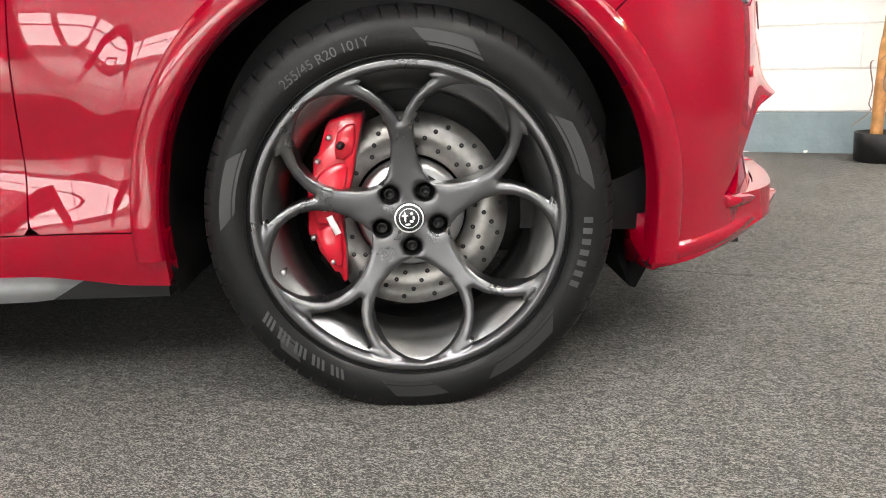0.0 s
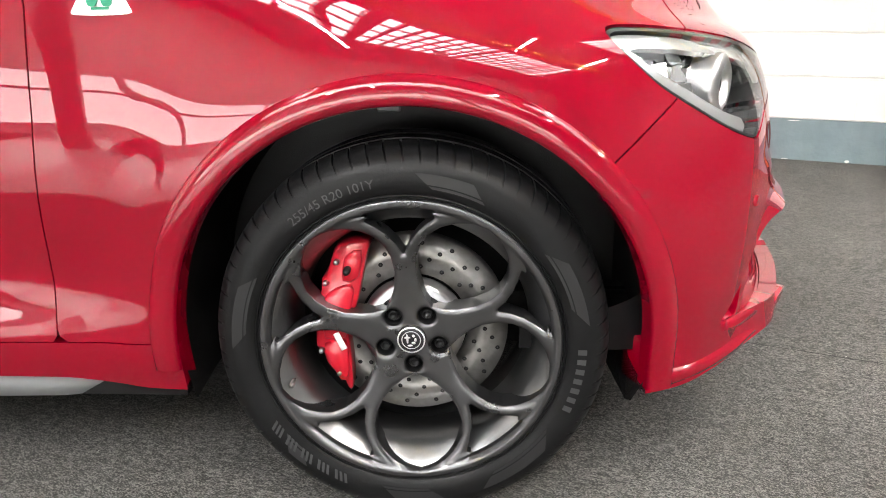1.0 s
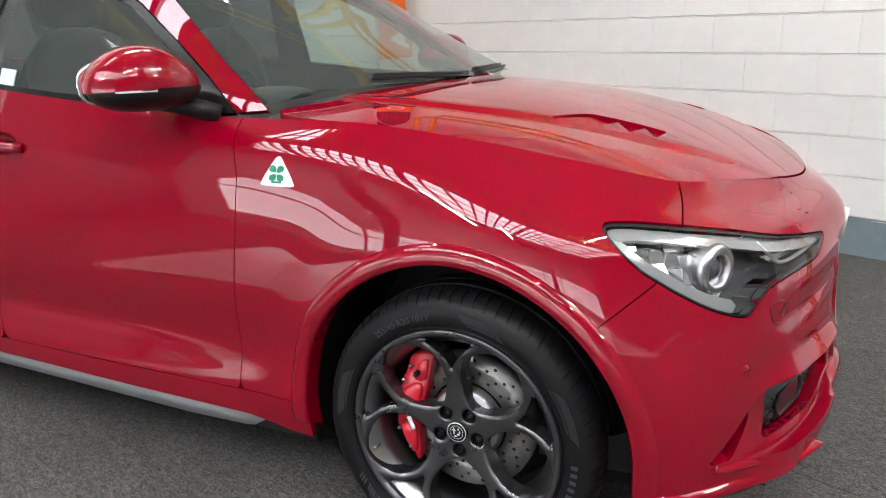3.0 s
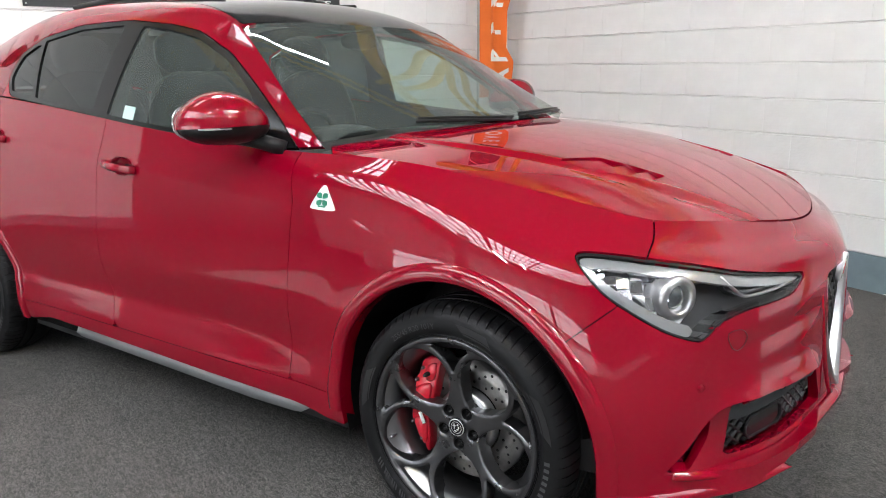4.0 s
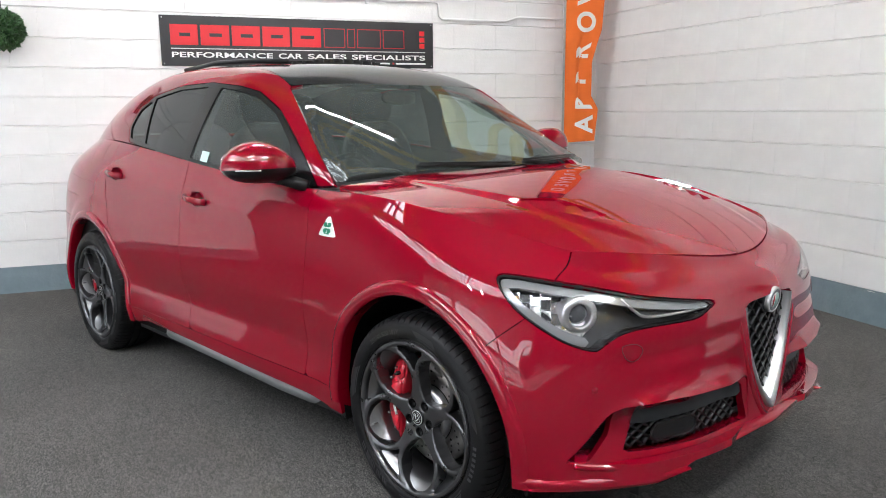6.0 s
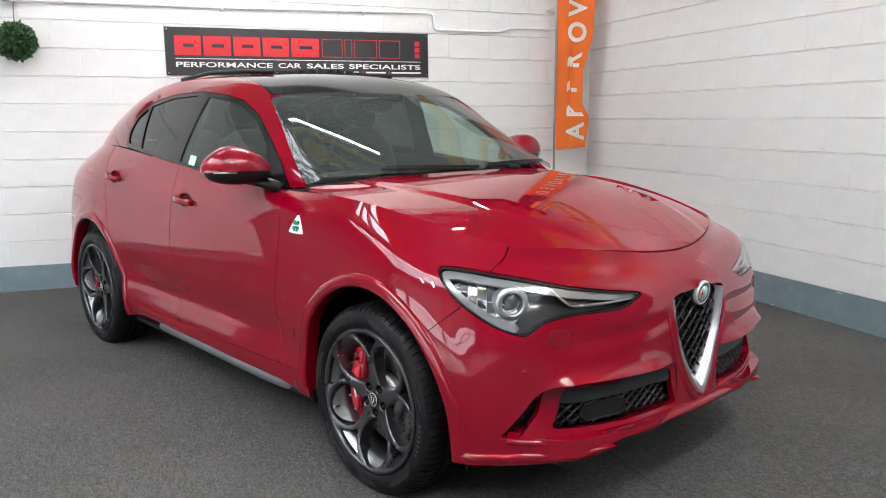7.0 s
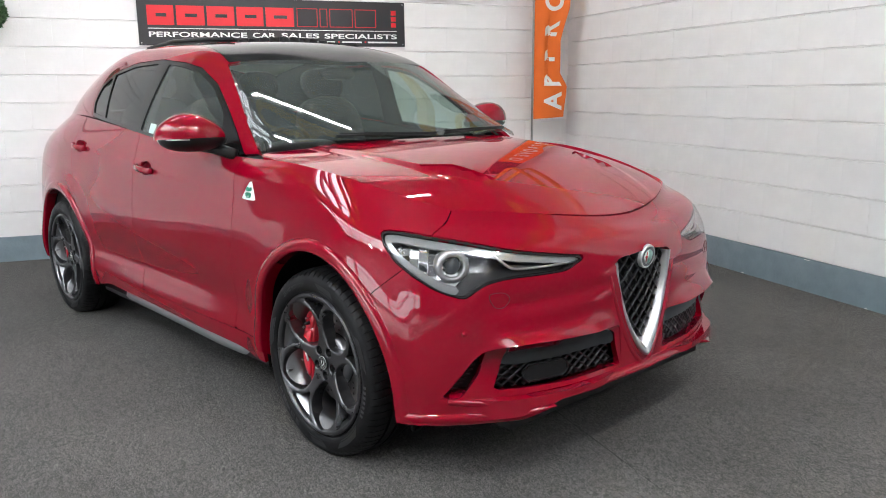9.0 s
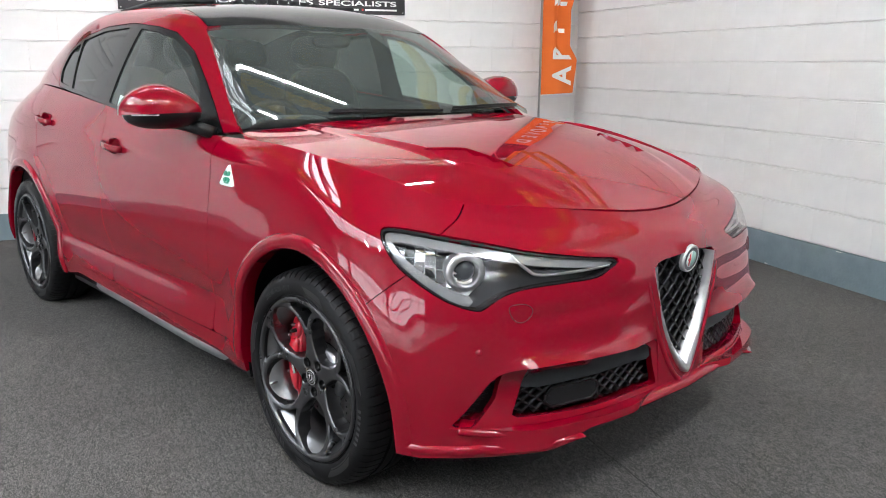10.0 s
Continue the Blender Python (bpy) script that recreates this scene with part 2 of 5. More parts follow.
CARPET_END = -5.6
room_box("floor", -0.2, LX + .2, CARPET_END, 0.2, -0.1, 0.010, CARPET, "worn charcoal needle-felt carpet floor")
PALE = noisy(mat("pale_concrete", (.46, .455, .44), .22), 2.5, .10, .05, 30, .08, second=.08)
room_box("floor_aisle", -0.2, 2.4, -LY - .2, CARPET_END, -0.1, 0.010, CARPET, "worn charcoal needle-felt carpet floor")
room_box("floor_hall", 2.4, LX + .2, -LY - .2, CARPET_END, -0.1, 0.004, PALE, "pale polished concrete hall floor")
room_box("carpet_seam", .01, LX - .05, -2.612, -2.609, .0100, .0104, mat("seam_shadow", (.012, .0115, .011), .95), parent=bpy.data.objects["floor"])
rl = random.Random(21)
V, F = [], []
for _ in range(170):
    x, y, a, l = rl.uniform(3.5, 8.5), rl.uniform(-6.5, -.15), rl.uniform(0, 6.28), rl.uniform(.002, .006)
    k = len(V)
    c, n = (math.cos(a) * l, math.sin(a) * l), (-math.sin(a) * .0012, math.cos(a) * .0012)
    V += [(x - c[0], y - c[1], .0108), (x + n[0], y + n[1], .0112), (x + c[0], y + c[1], .0108), (x - n[0], y - n[1], .0112)]
    F.append((k, k + 1, k + 2, k + 3))
lint = link("lint", mesh_of("lint", V, F, mat("pale_lint", (.45, .44, .42), .9), False), bpy.data.objects["floor"])
lint["kind"] = "stuff"
WEND = -8.8
wall_back = room_box("wall_back", -0.2, -0.009, WEND, 0, 0, HT, WHITE, "white painted concrete block wall")
wall_side = room_box("wall_side", -0.2, 6.80, 0.009, 0.2, 0, HT, WHITE, "white painted concrete block wall")
DARKGREY = noisy(mat("dark_grey", (.12, .122, .125), .5, .2), 2, .15)
FARWALL = noisy(mat("far_wall_grey", (.70, .70, .69), .6), 1.5, .12)
room_box("wall_back_far", -0.2, -0.009, -LY, WEND, 0, HT, DARKGREY, "plain grey clad wall")
# unseen dark wall with slats, added to darken what the paint reflects
dark_wall = room_box("wall_shutter", 6.80, LX + .2, 0.06, 0.2, 0, HT, DARKGREY, "unseen dark grey slatted wall added for dark reflections")
for k in range(30):
    room_box("shutter_slat", 6.83, LX - .05, .035, .058, .03 + k * .15, .155 + k * .15, DARKGREY, parent=dark_wall)
# unseen front wall, kept dark so the bumper reflects less white
room_box("wall_front", LX, LX + .2, -LY, 0, 0, HT, DARKGREY, "plain grey clad wall")
# far wall with a wide glazed opening
WX0, WX1, WZ0, WZ1 = .6, 12.3, .35, 1.65
far = [room_box("wall_far", -0.2, WX0, -LY - .2, -LY, 0, HT, FARWALL, "plain grey clad wall"),
       room_box("wall_far", WX1, LX + .2, -LY - .2, -LY, 0, HT, FARWALL, "plain grey clad wall"),
       room_box("wall_far", WX0, WX1, -LY - .2, -LY, 0, WZ0, FARWALL, "plain grey clad wall"),
       room_box("wall_far", WX0, WX1, -LY - .2, -LY, WZ1, HT, FARWALL, "plain grey clad wall")]
window = room_box("window_1", WX0, WX1, -LY - .18, -LY - .16, WZ0, WZ1, WINGLOW, "bright daylit window in the far wall")
for k in range(10):
    x = WX0 + (WX1 - WX0) * k / 9
    room_box("window_bar", x - .03, x + .03, -LY - .12, -LY - .02, WZ0, WZ1, STEELW, parent=window)
room_box("window_bar", WX0, WX1, -LY - .11, -LY - .03, 1.2, 1.26, STEELW, parent=window)
for x in (3.2, 6.6, 10.6):
    col = room_box("steel_column", x - .09, x + .09, -9.66, -9.48, .010, HT, DARKGREY, "grey painted steel column on the carpet floor", "structure")
room_box("baseboard_back", -0.008, 0.0045, WEND, 0, 0, 0.219, GREY, "grey painted band along the wall base")
base_side = room_box("baseboard_side", 0.003, 6.80, -0.003, 0.008, 0, 0.238, GREY, "grey painted band along the wall base")

CHIP = noisy(mat("bare_plaster", (.72, .72, .70), .8), 40, .15)
rc = random.Random(8)
for x, z, w, h in ((5.316, .018, .030, .022), (5.0, .012, .05, .008), (5.02, .230, .08, .006), (4.55, .014, .04, .010), (4.2, .231, .12, .005), (3.8, .012, .03, .012), (3.3, .230, .07, .006), (2.7, .016, .04, .010), (5.85, .229, .06, .006)):
    n = 9
    V = [(x + w * .5 * math.cos(2 * math.pi * k / n) * rc.uniform(.6, 1.1), -.0042, z + h * .5 * math.sin(2 * math.pi * k / n) * rc.uniform(.6, 1.1)) for k in range(n)]
    link("paint_chip", mesh_of("paint_chip", V, [tuple(range(n))], CHIP, False), base_side)

# ceiling with three rooflights let into it
ROOF = noisy(mat("grey_roof_sheet", (.17, .17, .17), .6), 3, .1, second=.1)
SKYL = ((1.4, 9.6, -10.4, -7.2), (1.75, 2.45, -6.1, -4.75), (7.0, 12.4, -3.9, -1.2))
def ceiling_strip(x0, x1, y0, y1):
    room_box("ceiling", x0, x1, y0, y1, HT, HT + .1, ROOF, "grey sheeted workshop ceiling")
yb = -LY - .2
for x0, x1, y0, y1 in SKYL:
    ceiling_strip(-.2, LX + .2, yb, y0)
    ceiling_strip(-.2, x0, y0, y1)
    ceiling_strip(x1, LX + .2, y0, y1)
    yb = y1
ceiling_strip(-.2, LX + .2, yb, .2)
for n, (x0, x1, y0, y1) in enumerate(SKYL):
    pane = room_box("rooflight_%d" % (n + 1), x0, x1, y0, y1, HT + .10, HT + .12, SKYGLOW, "long daylit rooflight with glazing bars")
    for k in range(int((x1 - x0) / .2)):
        x = x0 + .06 + k * .2
        w = .055 if k % 8 == 4 else .02
        room_box("glazing_bar", x - w, x + w, y0, y1, HT, HT + .08, STEELD, parent=pane)
    rows = 4 if n == 0 else 2
    for q in range(1, rows):
        y = y0 + (y1 - y0) * q / rows
        room_box("glazing_bar", x0, x1, y - .032, y + .032, HT - .01, HT + .07, STEELD, parent=pane)

def lamp(x0, x1, y, z):
    top = new("ceiling_lamp")
    top.matrix_world = ROOM @ Matrix.Translation((y, -(x0 + x1) / 2, z)) @ pose(0, 0, 0, 0, 0, 105)
    tagged(top, "long slim white tube lamp hung under the ceiling", "lamp", "ceiling tube lamps")
    h = (x1 - x0) / 2
    bm = box(bmesh.new(), -h, h, -.035, .035, .02, .07, .008)
    part("lamp_body", bm, WHITEP, top)
    bm = box(bmesh.new(), -h + .02, h - .02, -.011, .011, -.003, .019, .004)
    part("lamp_tube", bm, TUBE, top, "glowing white tube")
    for s in (-1, 1):
        bm = box(bmesh.new(), s * h * .7 - .004, s * h * .7 + .004, -.004, .004, .07, HT - z)
        part("lamp_rod", bm, STEELD, top)
lamp(1.96, 4.16, 2.09, 4.2)
# the six lamps below are unseen, added to brighten walls and floor
lamp(1.0, 2.8, 7.0, 4.2)
lamp(4.6, 6.4, 6.6, 4.2)
lamp(8.8, 10.6, 4.2, 4.2)
lamp(8.8, 10.6, 5.2, 4.2)
lamp(1.0, 2.8, 10.4, 4.2)
lamp(4.6, 6.4, 8.7, 4.2)
# yellow steel beams under the roof
for y in (-0.75, -5.9):
    b = room_box("roof_beam", 0.02, LX, y - .07, y + .07, 3.9, 4.12, YELLOW, "yellow painted steel roof beam", "structure")
runs = [[(1.15, y, 4.6), (1.15, y, 3.05), (1.25, y, 2.95), (9.5, y, 2.95)] for y in (-.55, -.76)]
runs += [[(2.95 + d, -7.0, 4.5), (1.50 + d, -.25, 4.5)] for d in (.0, .17)]
for run in runs:
    vf = tube(run, .035, 10, (0, 1, .01) if len(run) > 2 else (0, 0, 1))
    me = mesh_of("yellow_pipe", *vf, YELLOW)
    p = new("yellow_pipe", me)
    p.matrix_world = ROOM
    tagged(p, "yellow painted steel service pipe under the roof", "pipe", "yellow pipes")

# conduit on the back wall
vf = tube([(.02, y, z) for y, z in ((-7.5, 2.33), (-5.33, 2.341), (-3.65, 2.352), (-1.77, 2.388), (-1.73, 2.375), (-1.716, 2.26), (-1.69, 2.239), (-1.04, 2.242), (-.91, 2.284), (-.44, 2.286), (-.41, 2.305), (-.408, 2.465), (-.43, 2.483), (-.51, 2.46))], .011, 10, (1, 0, .01))
cond = new("conduit", mesh_of("conduit", *vf, WHITEP))
cond.matrix_world = ROOM
tagged(cond, "white painted electrical conduit along the block wall", "conduit")
for y in (-6.2, -4.9, -3.652, -2.4):
    bm = box(bmesh.new(), -.006, .034, -.012, .012, -.03, .016, .003, Matrix.Translation((0, y, 2.352 if y < -3 else 2.375)))
    part("conduit_clip", bm, WHITEP, cond)

# sign on the back wall
sign = new("wall_sign")
sign.matrix_world = ROOM @ Matrix.Translation((0.012, -2.954, 1.790)) @ pose(0, 0, 0, 0.42, 0, 0) @ Matrix.Diagonal((1, .945, .941, 1))
tagged(sign, "black printed sign board with red and white lettering", "sign")
bm = box(bmesh.new(), -.010, .006, -1.246, 1.246, 0, .425, .002)
part("board", bm, SIGNBLK, sign, "matt black board with a light edge")
def text_mesh(body, size, width=None, extrude=0.0, bold=0.0):
    cu = bpy.data.curves.new("tmp", "FONT")
    cu.offset = bold
    cu.body, cu.size, cu.extrude = body, size, extrude
    tmp = bpy.data.objects.new("tmp", cu)
    me = bpy.data.meshes.new_from_object(tmp)
    V = np.array([tuple(v.co) for v in me.vertices])
    F = [tuple(p.vertices) for p in me.polygons]
    bpy.data.objects.remove(tmp); bpy.data.meshes.remove(me)
    V[:, 0] -= V[:, 0].min()
    if width:
        V[:, 0] *= width / V[:, 0].max()
    return V, F
ya = -1.16
for word, w in (("PERFORMANCE", .86), ("CAR", .215), ("SALES", .36), ("SPECIALISTS", .73)):
    V, F = text_mesh(word, .062, w, 0.0, .0012)
    V = np.stack([np.full(len(V), .0085), V[:, 0] + ya, V[:, 1] + .075], 1)
    link("lettering", mesh_of("lettering", V, F, WHITEP, False), sign, "white wide capital lettering")
    ya += w + .052
def flat_strip(points, w, x=.0085, closed=False):
    """A flat line of width w on the board."""
    V, F = [], []
    P = [Vector((0, a, b)) for a, b in points]
    n = len(P)
    for i in range(n if closed else n - 1):
        a, b = P[i], P[(i + 1) % n]
        d = (b - a).normalized()
        s = Vector((0, -d.z, d.y)) * w / 2
        k = len(V)
        V += [tuple(q + Vector((x, 0, 0))) for q in (a - s - d * w / 2, b - s + d * w / 2, b + s + d * w / 2, a + s - d * w / 2)]
        F.append((k, k + 1, k + 2, k + 3))
    return np.array(V), F
link("rule", mesh_of("rule", *flat_strip([(-1.16, .148), (1.16, .148)], .006), WHITEP, False), sign)
# the trader's name as plain solid blocks and outlined blocks in red
y = -1.165
for w, notch in ((.25, 0), (.265, 1), (.265, 2), (.265, 3), (.285, 0)):
    bm = box(bmesh.new(), .006, .0092, y, y + w - .022, .178, .350, .0)
    blk = part("name_block", bm, SIGNRED, sign, "solid red block of the trader's name")
    bm = box(bmesh.new(), .0086, .0104, y + .075, y + w - .085, .250, .280, .0)
    part("counter", bm, SIGNBLK, blk)
    y += w
for w in (.22, .095, .25, .235):
    link("name_outline", mesh_of("name_outline", *flat_strip([(y + .01, .182), (y + w - .018, .182), (y + w - .018, .347), (y + .01, .347)], .006, .0085, True), SIGNRED, False), sign, "red outlined block of the trader's name")
    y += w
for k in range(3):
    bm = box(bmesh.new(), .006, .0090, 1.105, 1.155, .185 + k * .058, .230 + k * .058)
    part("name_block", bm, SIGNRED, sign)
for a, b in ((.33, .53), (.60, .80), (.86, 1.165)):
    bm = box(bmesh.new(), .006, .0088, a, b, .033, .048)
    part("contact_bar", bm, WHITEP, sign, "white bar of small print")
for a in (.295, .565, .83):
    bm = box(bmesh.new(), .006, .0088, a, a + .014, .033, .050)
    part("contact_bar", bm, SIGNRED, sign)
for sy in (-1.225, 1.225):
    for sz in (.02, .405):
        V, F = lathe([(.0005, -.0005), (.005, 0), (.006, .003)], 12)
        V = np.stack([.0075 - V[:, 1] * .5, V[:, 0] + sy, V[:, 2] + sz], 1)
        link("screw", mesh_of("screw", V, F, STEELW), sign)

# feather flag in the corner
flag = new("feather_flag")
flag.matrix_world = Matrix.Translation((-2.741, 3.480, 0.010)) @ pose(0, 0, 0, 0, 0, 42)
tagged(flag, "orange feather flag with white lettering and black top", "flag")
def pleat(z):
    return max(0.0, min(1.0, (z - 1.42) / .12)) * max(0.0, min(1.0, (2.15 - z) / .30))
def flag_x(u, z):
    k = min(1.0, max(0.0, (u - .125) / .055))
    return u - .075 * pleat(z) * k * k * (3 - 2 * k)
def flag_y(u, z):
    k = min(1.0, max(0.0, (u - .10) / .11))
    return .030 * math.sin(u * 17 + z * 1.7) * min(1, u * 8) + .015 * math.sin(z * 4.0 + u * 6) + .05 * u * math.sin(z * 1.3) + .05 * pleat(z) * math.sin(math.pi * k) * (1 if u < .21 else 0)
def flag_w(z):
    w = .30 + .045 * min(1, max(0, (z - 1.13) / 1.0)) + .012 * math.sin(z * 5.3)
    if z > 3.35:
        w *= math.sqrt(max(0.0, 1 - ((z - 3.35) / .62) ** 2))
    return w
def cloth(z0, z1, nz, nu=60, off=0.0):
    V, F = [], []
    for i in range(nz + 1):
        z = z0 + (z1 - z0) * i / nz
        for j in range(nu + 1):
            u = flag_w(z) * j / nu
            V.append((flag_x(u, z), flag_y(u, z) - off, z + (.02 * u / .3 if z < 1.3 else 0)))
    for i in range(nz):
        for j in range(nu):
            a = i * (nu + 1) + j
            F.append((a, a + 1, a + nu + 2, a + nu + 1))
    return np.array(V), F
link("cloth", mesh_of("cloth", *cloth(1.10, 3.10, 90), ORANGE), flag, "orange polyester cloth with soft folds")
link("cloth_top", mesh_of("cloth_top", *cloth(3.10, 3.965, 40), FLAGBLK), flag, "black polyester flag top")
z = 1.185
for ch in "APPROVED":
    V, F = text_mesh(ch, .235, None, 0.0, .007)
    h = V[:, 0].max()
    bmt = bmesh.new()
    me = mesh_of("tmp", V, F)
    bmt.from_mesh(me)
    bmesh.ops.subdivide_edges(bmt, edges=bmt.edges[:], cuts=3)
    bmesh.ops.triangulate(bmt, faces=bmt.faces[:])
    P = np.array([(v.co.x, v.co.y) for v in bmt.verts])
    Q = [(flag_x(.268 - b, z + a), flag_y(.268 - b, z + a) - .004, z + a) for a, b in P]
    F2 = [tuple(v.index for v in f.verts) for f in bmt.faces]
    bmt.free(); bpy.data.meshes.remove(me)
    link("letter", mesh_of("letter", Q, F2, WHITEP), flag)
    z += .235
pole = tube([(-.012, 0, .02), (-.012, 0, 3.4), (.02, 0, 3.7), (.12, 0, 3.93), (.2, 0, 3.98)], .011, 10, (0, 1, 0))
link("pole", mesh_of("pole", *pole, STEELW), flag, "grey metal pole")
bm = box(bmesh.new(), -.18, .16, -.18, .18, 0, .02, .006)
part("base_plate", bm, STEELD, flag)

# clipped topiary ball hung on the back wall
ball = new("topiary_ball")
ball.matrix_world = ROOM @ Matrix.Translation((.20, -5.225, 2.01)) @ Matrix.Scale(.95, 4)
tagged(ball, "green artificial topiary ball hung on the white wall", "plant")
rnd = random.Random(4)
def leaf_cloud(n, radius, size, center=(0, 0, 0), fill=.75):
    V, F = [], []
    for _ in range(n):
        d = Vector((rnd.gauss(0, 1), rnd.gauss(0, 1), rnd.gauss(0, 1))).normalized()
        r = radius * (fill + (1 - fill) * rnd.random() + rnd.gauss(0, .02))
        p = Vector(center) + d * r
        t = d.cross(Vector((rnd.random() - .5, rnd.random() - .5, rnd.random() - .5))).normalized()
        q = (d * .6 + t.cross(d) * rnd.uniform(-.8, .8)).normalized()
        s = size * rnd.uniform(.6, 1.2)
        k = len(V)
        V += [tuple(p), tuple(p + q * s * .5 + t * s * .35), tuple(p + q * s + d * s * .15), tuple(p + q * s * .5 - t * s * .35)]
        F.append((k, k + 1, k + 2, k + 3))
    return np.array(V), F
fol = link("foliage", mesh_of("foliage", *leaf_cloud(3400, .135, .034), LEAF, False), ball)
fol["kind"] = "stuff"
link("core", mesh_of("core", *blob((0, 0, 0), (.10, .10, .10), 2, 20, 12), LEAFD), ball)
link("cord", mesh_of("cord", *tube([(0, 0, .12), (-.02, 0, .30), (-.17, 0, .34)], .004, 6, (0, 1, 0)), STEELD), ball)
bm = box(bmesh.new(), -.20, -.03, -.13, .05, .335, .35, .004)
part("bracket", bm, WHITEP, ball)

# potted plant by the side wall
plant = new("potted_plant")
plant.location = (2.33, 1.755, 0.010)
tagged(plant, "potted fig tree with orange-brown trunks in a dark pot", "plant")
V, F = lathe([(.001, 0), (.115, 0), (.122, .008), (.130, .145), (.126, .150), (.119, .146), (.117, .125), (.001, .125)], 48)
link("pot", mesh_of("pot", np.stack([V[:, 0], V[:, 2], V[:, 1]], 1), [tuple(reversed(f)) for f in F], BLACK), plant, "dark grey plastic pot")
def wobbly(path, r0, r1, n=9):
    P = smooth_outline(path, 6, False)
    V, F = [], []
    for i, p in enumerate(P):
        t = i / (len(P) - 1)
        r = (r0 + (r1 - r0) * t) * (1 + .08 * math.sin(i * 2.1))
        for k in range(n):
            a = 2 * math.pi * k / n
            V.append((p[0] + r * math.cos(a), p[1] + r * math.sin(a), p[2]))
    for i in range(len(P) - 1):
        for k in range(n):
            j = (k + 1) % n
            F.append((i * n + k, i * n + j, (i + 1) * n + j, (i + 1) * n + k))
    return np.array(V), F
for path, r in (([(-.045, -.02, .10), (-.05, -.03, .5), (-.02, -.02, .9), (-.04, 0, 1.3), (-.02, .02, 1.55)], .026), ([(-.01, .02, .10), (.0, .03, .4), (.03, .0, .9), (.05, .02, 1.5)], .024), ([(.05, -.01, .10), (.05, .0, .6), (.08, .02, 1.1), (.07, .0, 1.5)], .024)):
    link("trunk", mesh_of("trunk", *wobbly(path, r, r * .7), TRUNK), plant, "smooth orange-brown trunk")
for path, r in (([(-.02, -.05, .62), (-.06, -.05, .52), (-.12, -.05, .50), (-.10, -.05, .38), (-.11, -.05, .30), (-.10, -.05, .26), (-.19, -.05, .19)], .0045), ([(.06, -.05, .58), (-.03, -.06, .48), (-.05, -.06, .38), (.02, -.05, .30)], .006)):
    link("vine", mesh_of("vine", *wobbly(path, r, r * .7, 6), VINE), plant)
V, F = [], []
for k in range(420):
    c = Vector((rnd.gauss(0, .22), rnd.gauss(0, .16), 1.35 + abs(rnd.gauss(0, .28))))
    if c.z < 1.06:
        c.z = 1.06
    d = Vector((rnd.gauss(0, 1), rnd.gauss(0, 1), rnd.gauss(-.4, .5))).normalized()
    t = d.cross(Vector((0, 0, 1))).normalized()
    s = rnd.uniform(.06, .10)
    k0 = len(V)
    V += [tuple(c), tuple(c + d * s * .4 + t * s * .28), tuple(c + d * s * 1.1 - Vector((0, 0, s * .2))), tuple(c + d * s * .4 - t * s * .28)]
    F.append((k0, k0 + 1, k0 + 2, k0 + 3))
link("crown", mesh_of("crown", V, F, LEAFD, False), plant)

# ---- body surfaces ----
def bspline(ctrl, su, sv, fix=2):
    """A smooth cubic surface that runs close to a net of control points."""
    P = np.array(ctrl, float)
    def basis(n, sub):
        t = np.linspace(0, n - 1, (n - 1) * sub + 1)
        i = np.minimum(t.astype(int), n - 2)
        f = t - i
        B = np.zeros((len(t), n + 2))
        w = ((1 - f) ** 3 / 6, (3 * f ** 3 - 6 * f ** 2 + 4) / 6, (-3 * f ** 3 + 3 * f ** 2 + 3 * f + 1) / 6, f ** 3 / 6)
        for k in range(4):
            B[np.arange(len(t)), i + k] += w[k]
        C = np.zeros((len(t), n))
        C += B[:, 1:-1]
        C[:, 0] += 2 * B[:, 0]; C[:, 1] -= B[:, 0]
        C[:, -1] += 2 * B[:, -1]; C[:, -2] -= B[:, -1]
        return C
    n, m = P.shape[:2]
    Q = P.copy()
    a, b = basis(n, 1), basis(m, 1)
    for _ in range(fix):
        S = np.einsum("ui,ijk,vj->uvk", a, Q, b)
        Q += 0.8 * (P - S)
    return np.einsum("ui,ijk,vj->uvk", basis(n, su), Q, basis(m, sv))

# bonnet height over the plan
HX = (-0.62, -0.3, 0.0, 0.25, 0.45, 0.6, 0.72, 0.86)
HY = (0.0, 0.2, 0.4, 0.6, 0.8, 0.95)
HZ = ((1.165, 1.165, 1.160, 1.150, 1.135, 1.10), (1.158, 1.157, 1.148, 1.132, 1.108, 1.07), (1.128, 1.127, 1.115, 1.095, 1.060, 1.02),
      (1.085, 1.084, 1.072, 1.048, 1.005, 0.96), (1.026, 1.024, 1.014, 0.988, 0.940, 0.89), (0.966, 0.964, 0.955, 0.928, 0.875, 0.83),
      (0.902, 0.899, 0.886, 0.855, 0.805, 0.76), (0.83, 0.825, 0.81, 0.78, 0.74, 0.70))
hood_net = [[(x, s * y, z) for s, y, z in [(-1, HY[k], HZ[i][k]) for k in (5, 4, 3, 2, 1)] + [(1, HY[k], HZ[i][k]) for k in range(6)]] for i, x in enumerate(HX)]
HOOD = bspline(hood_net, 14, 16)
def even_fit(X, Y, Z, nx, ny):
    """A smooth low-order surface, alike on both sides, close to some heights."""
    T = lambda x, y: np.stack([x ** i * y ** (2 * j) for i in range(nx + 1) for j in range(ny + 1)], -1)
    c = np.linalg.lstsq(T(X.ravel(), Y.ravel()), Z.ravel(), rcond=None)[0]
    return lambda x, y: T(x, y) @ c
_in = np.abs(HOOD[:, :, 1]) < .86
HOOD[:, :, 2] = even_fit(HOOD[_in][:, 0], HOOD[_in][:, 1], HOOD[_in][:, 2], 4, 3)(HOOD[:, :, 0], HOOD[:, :, 1])
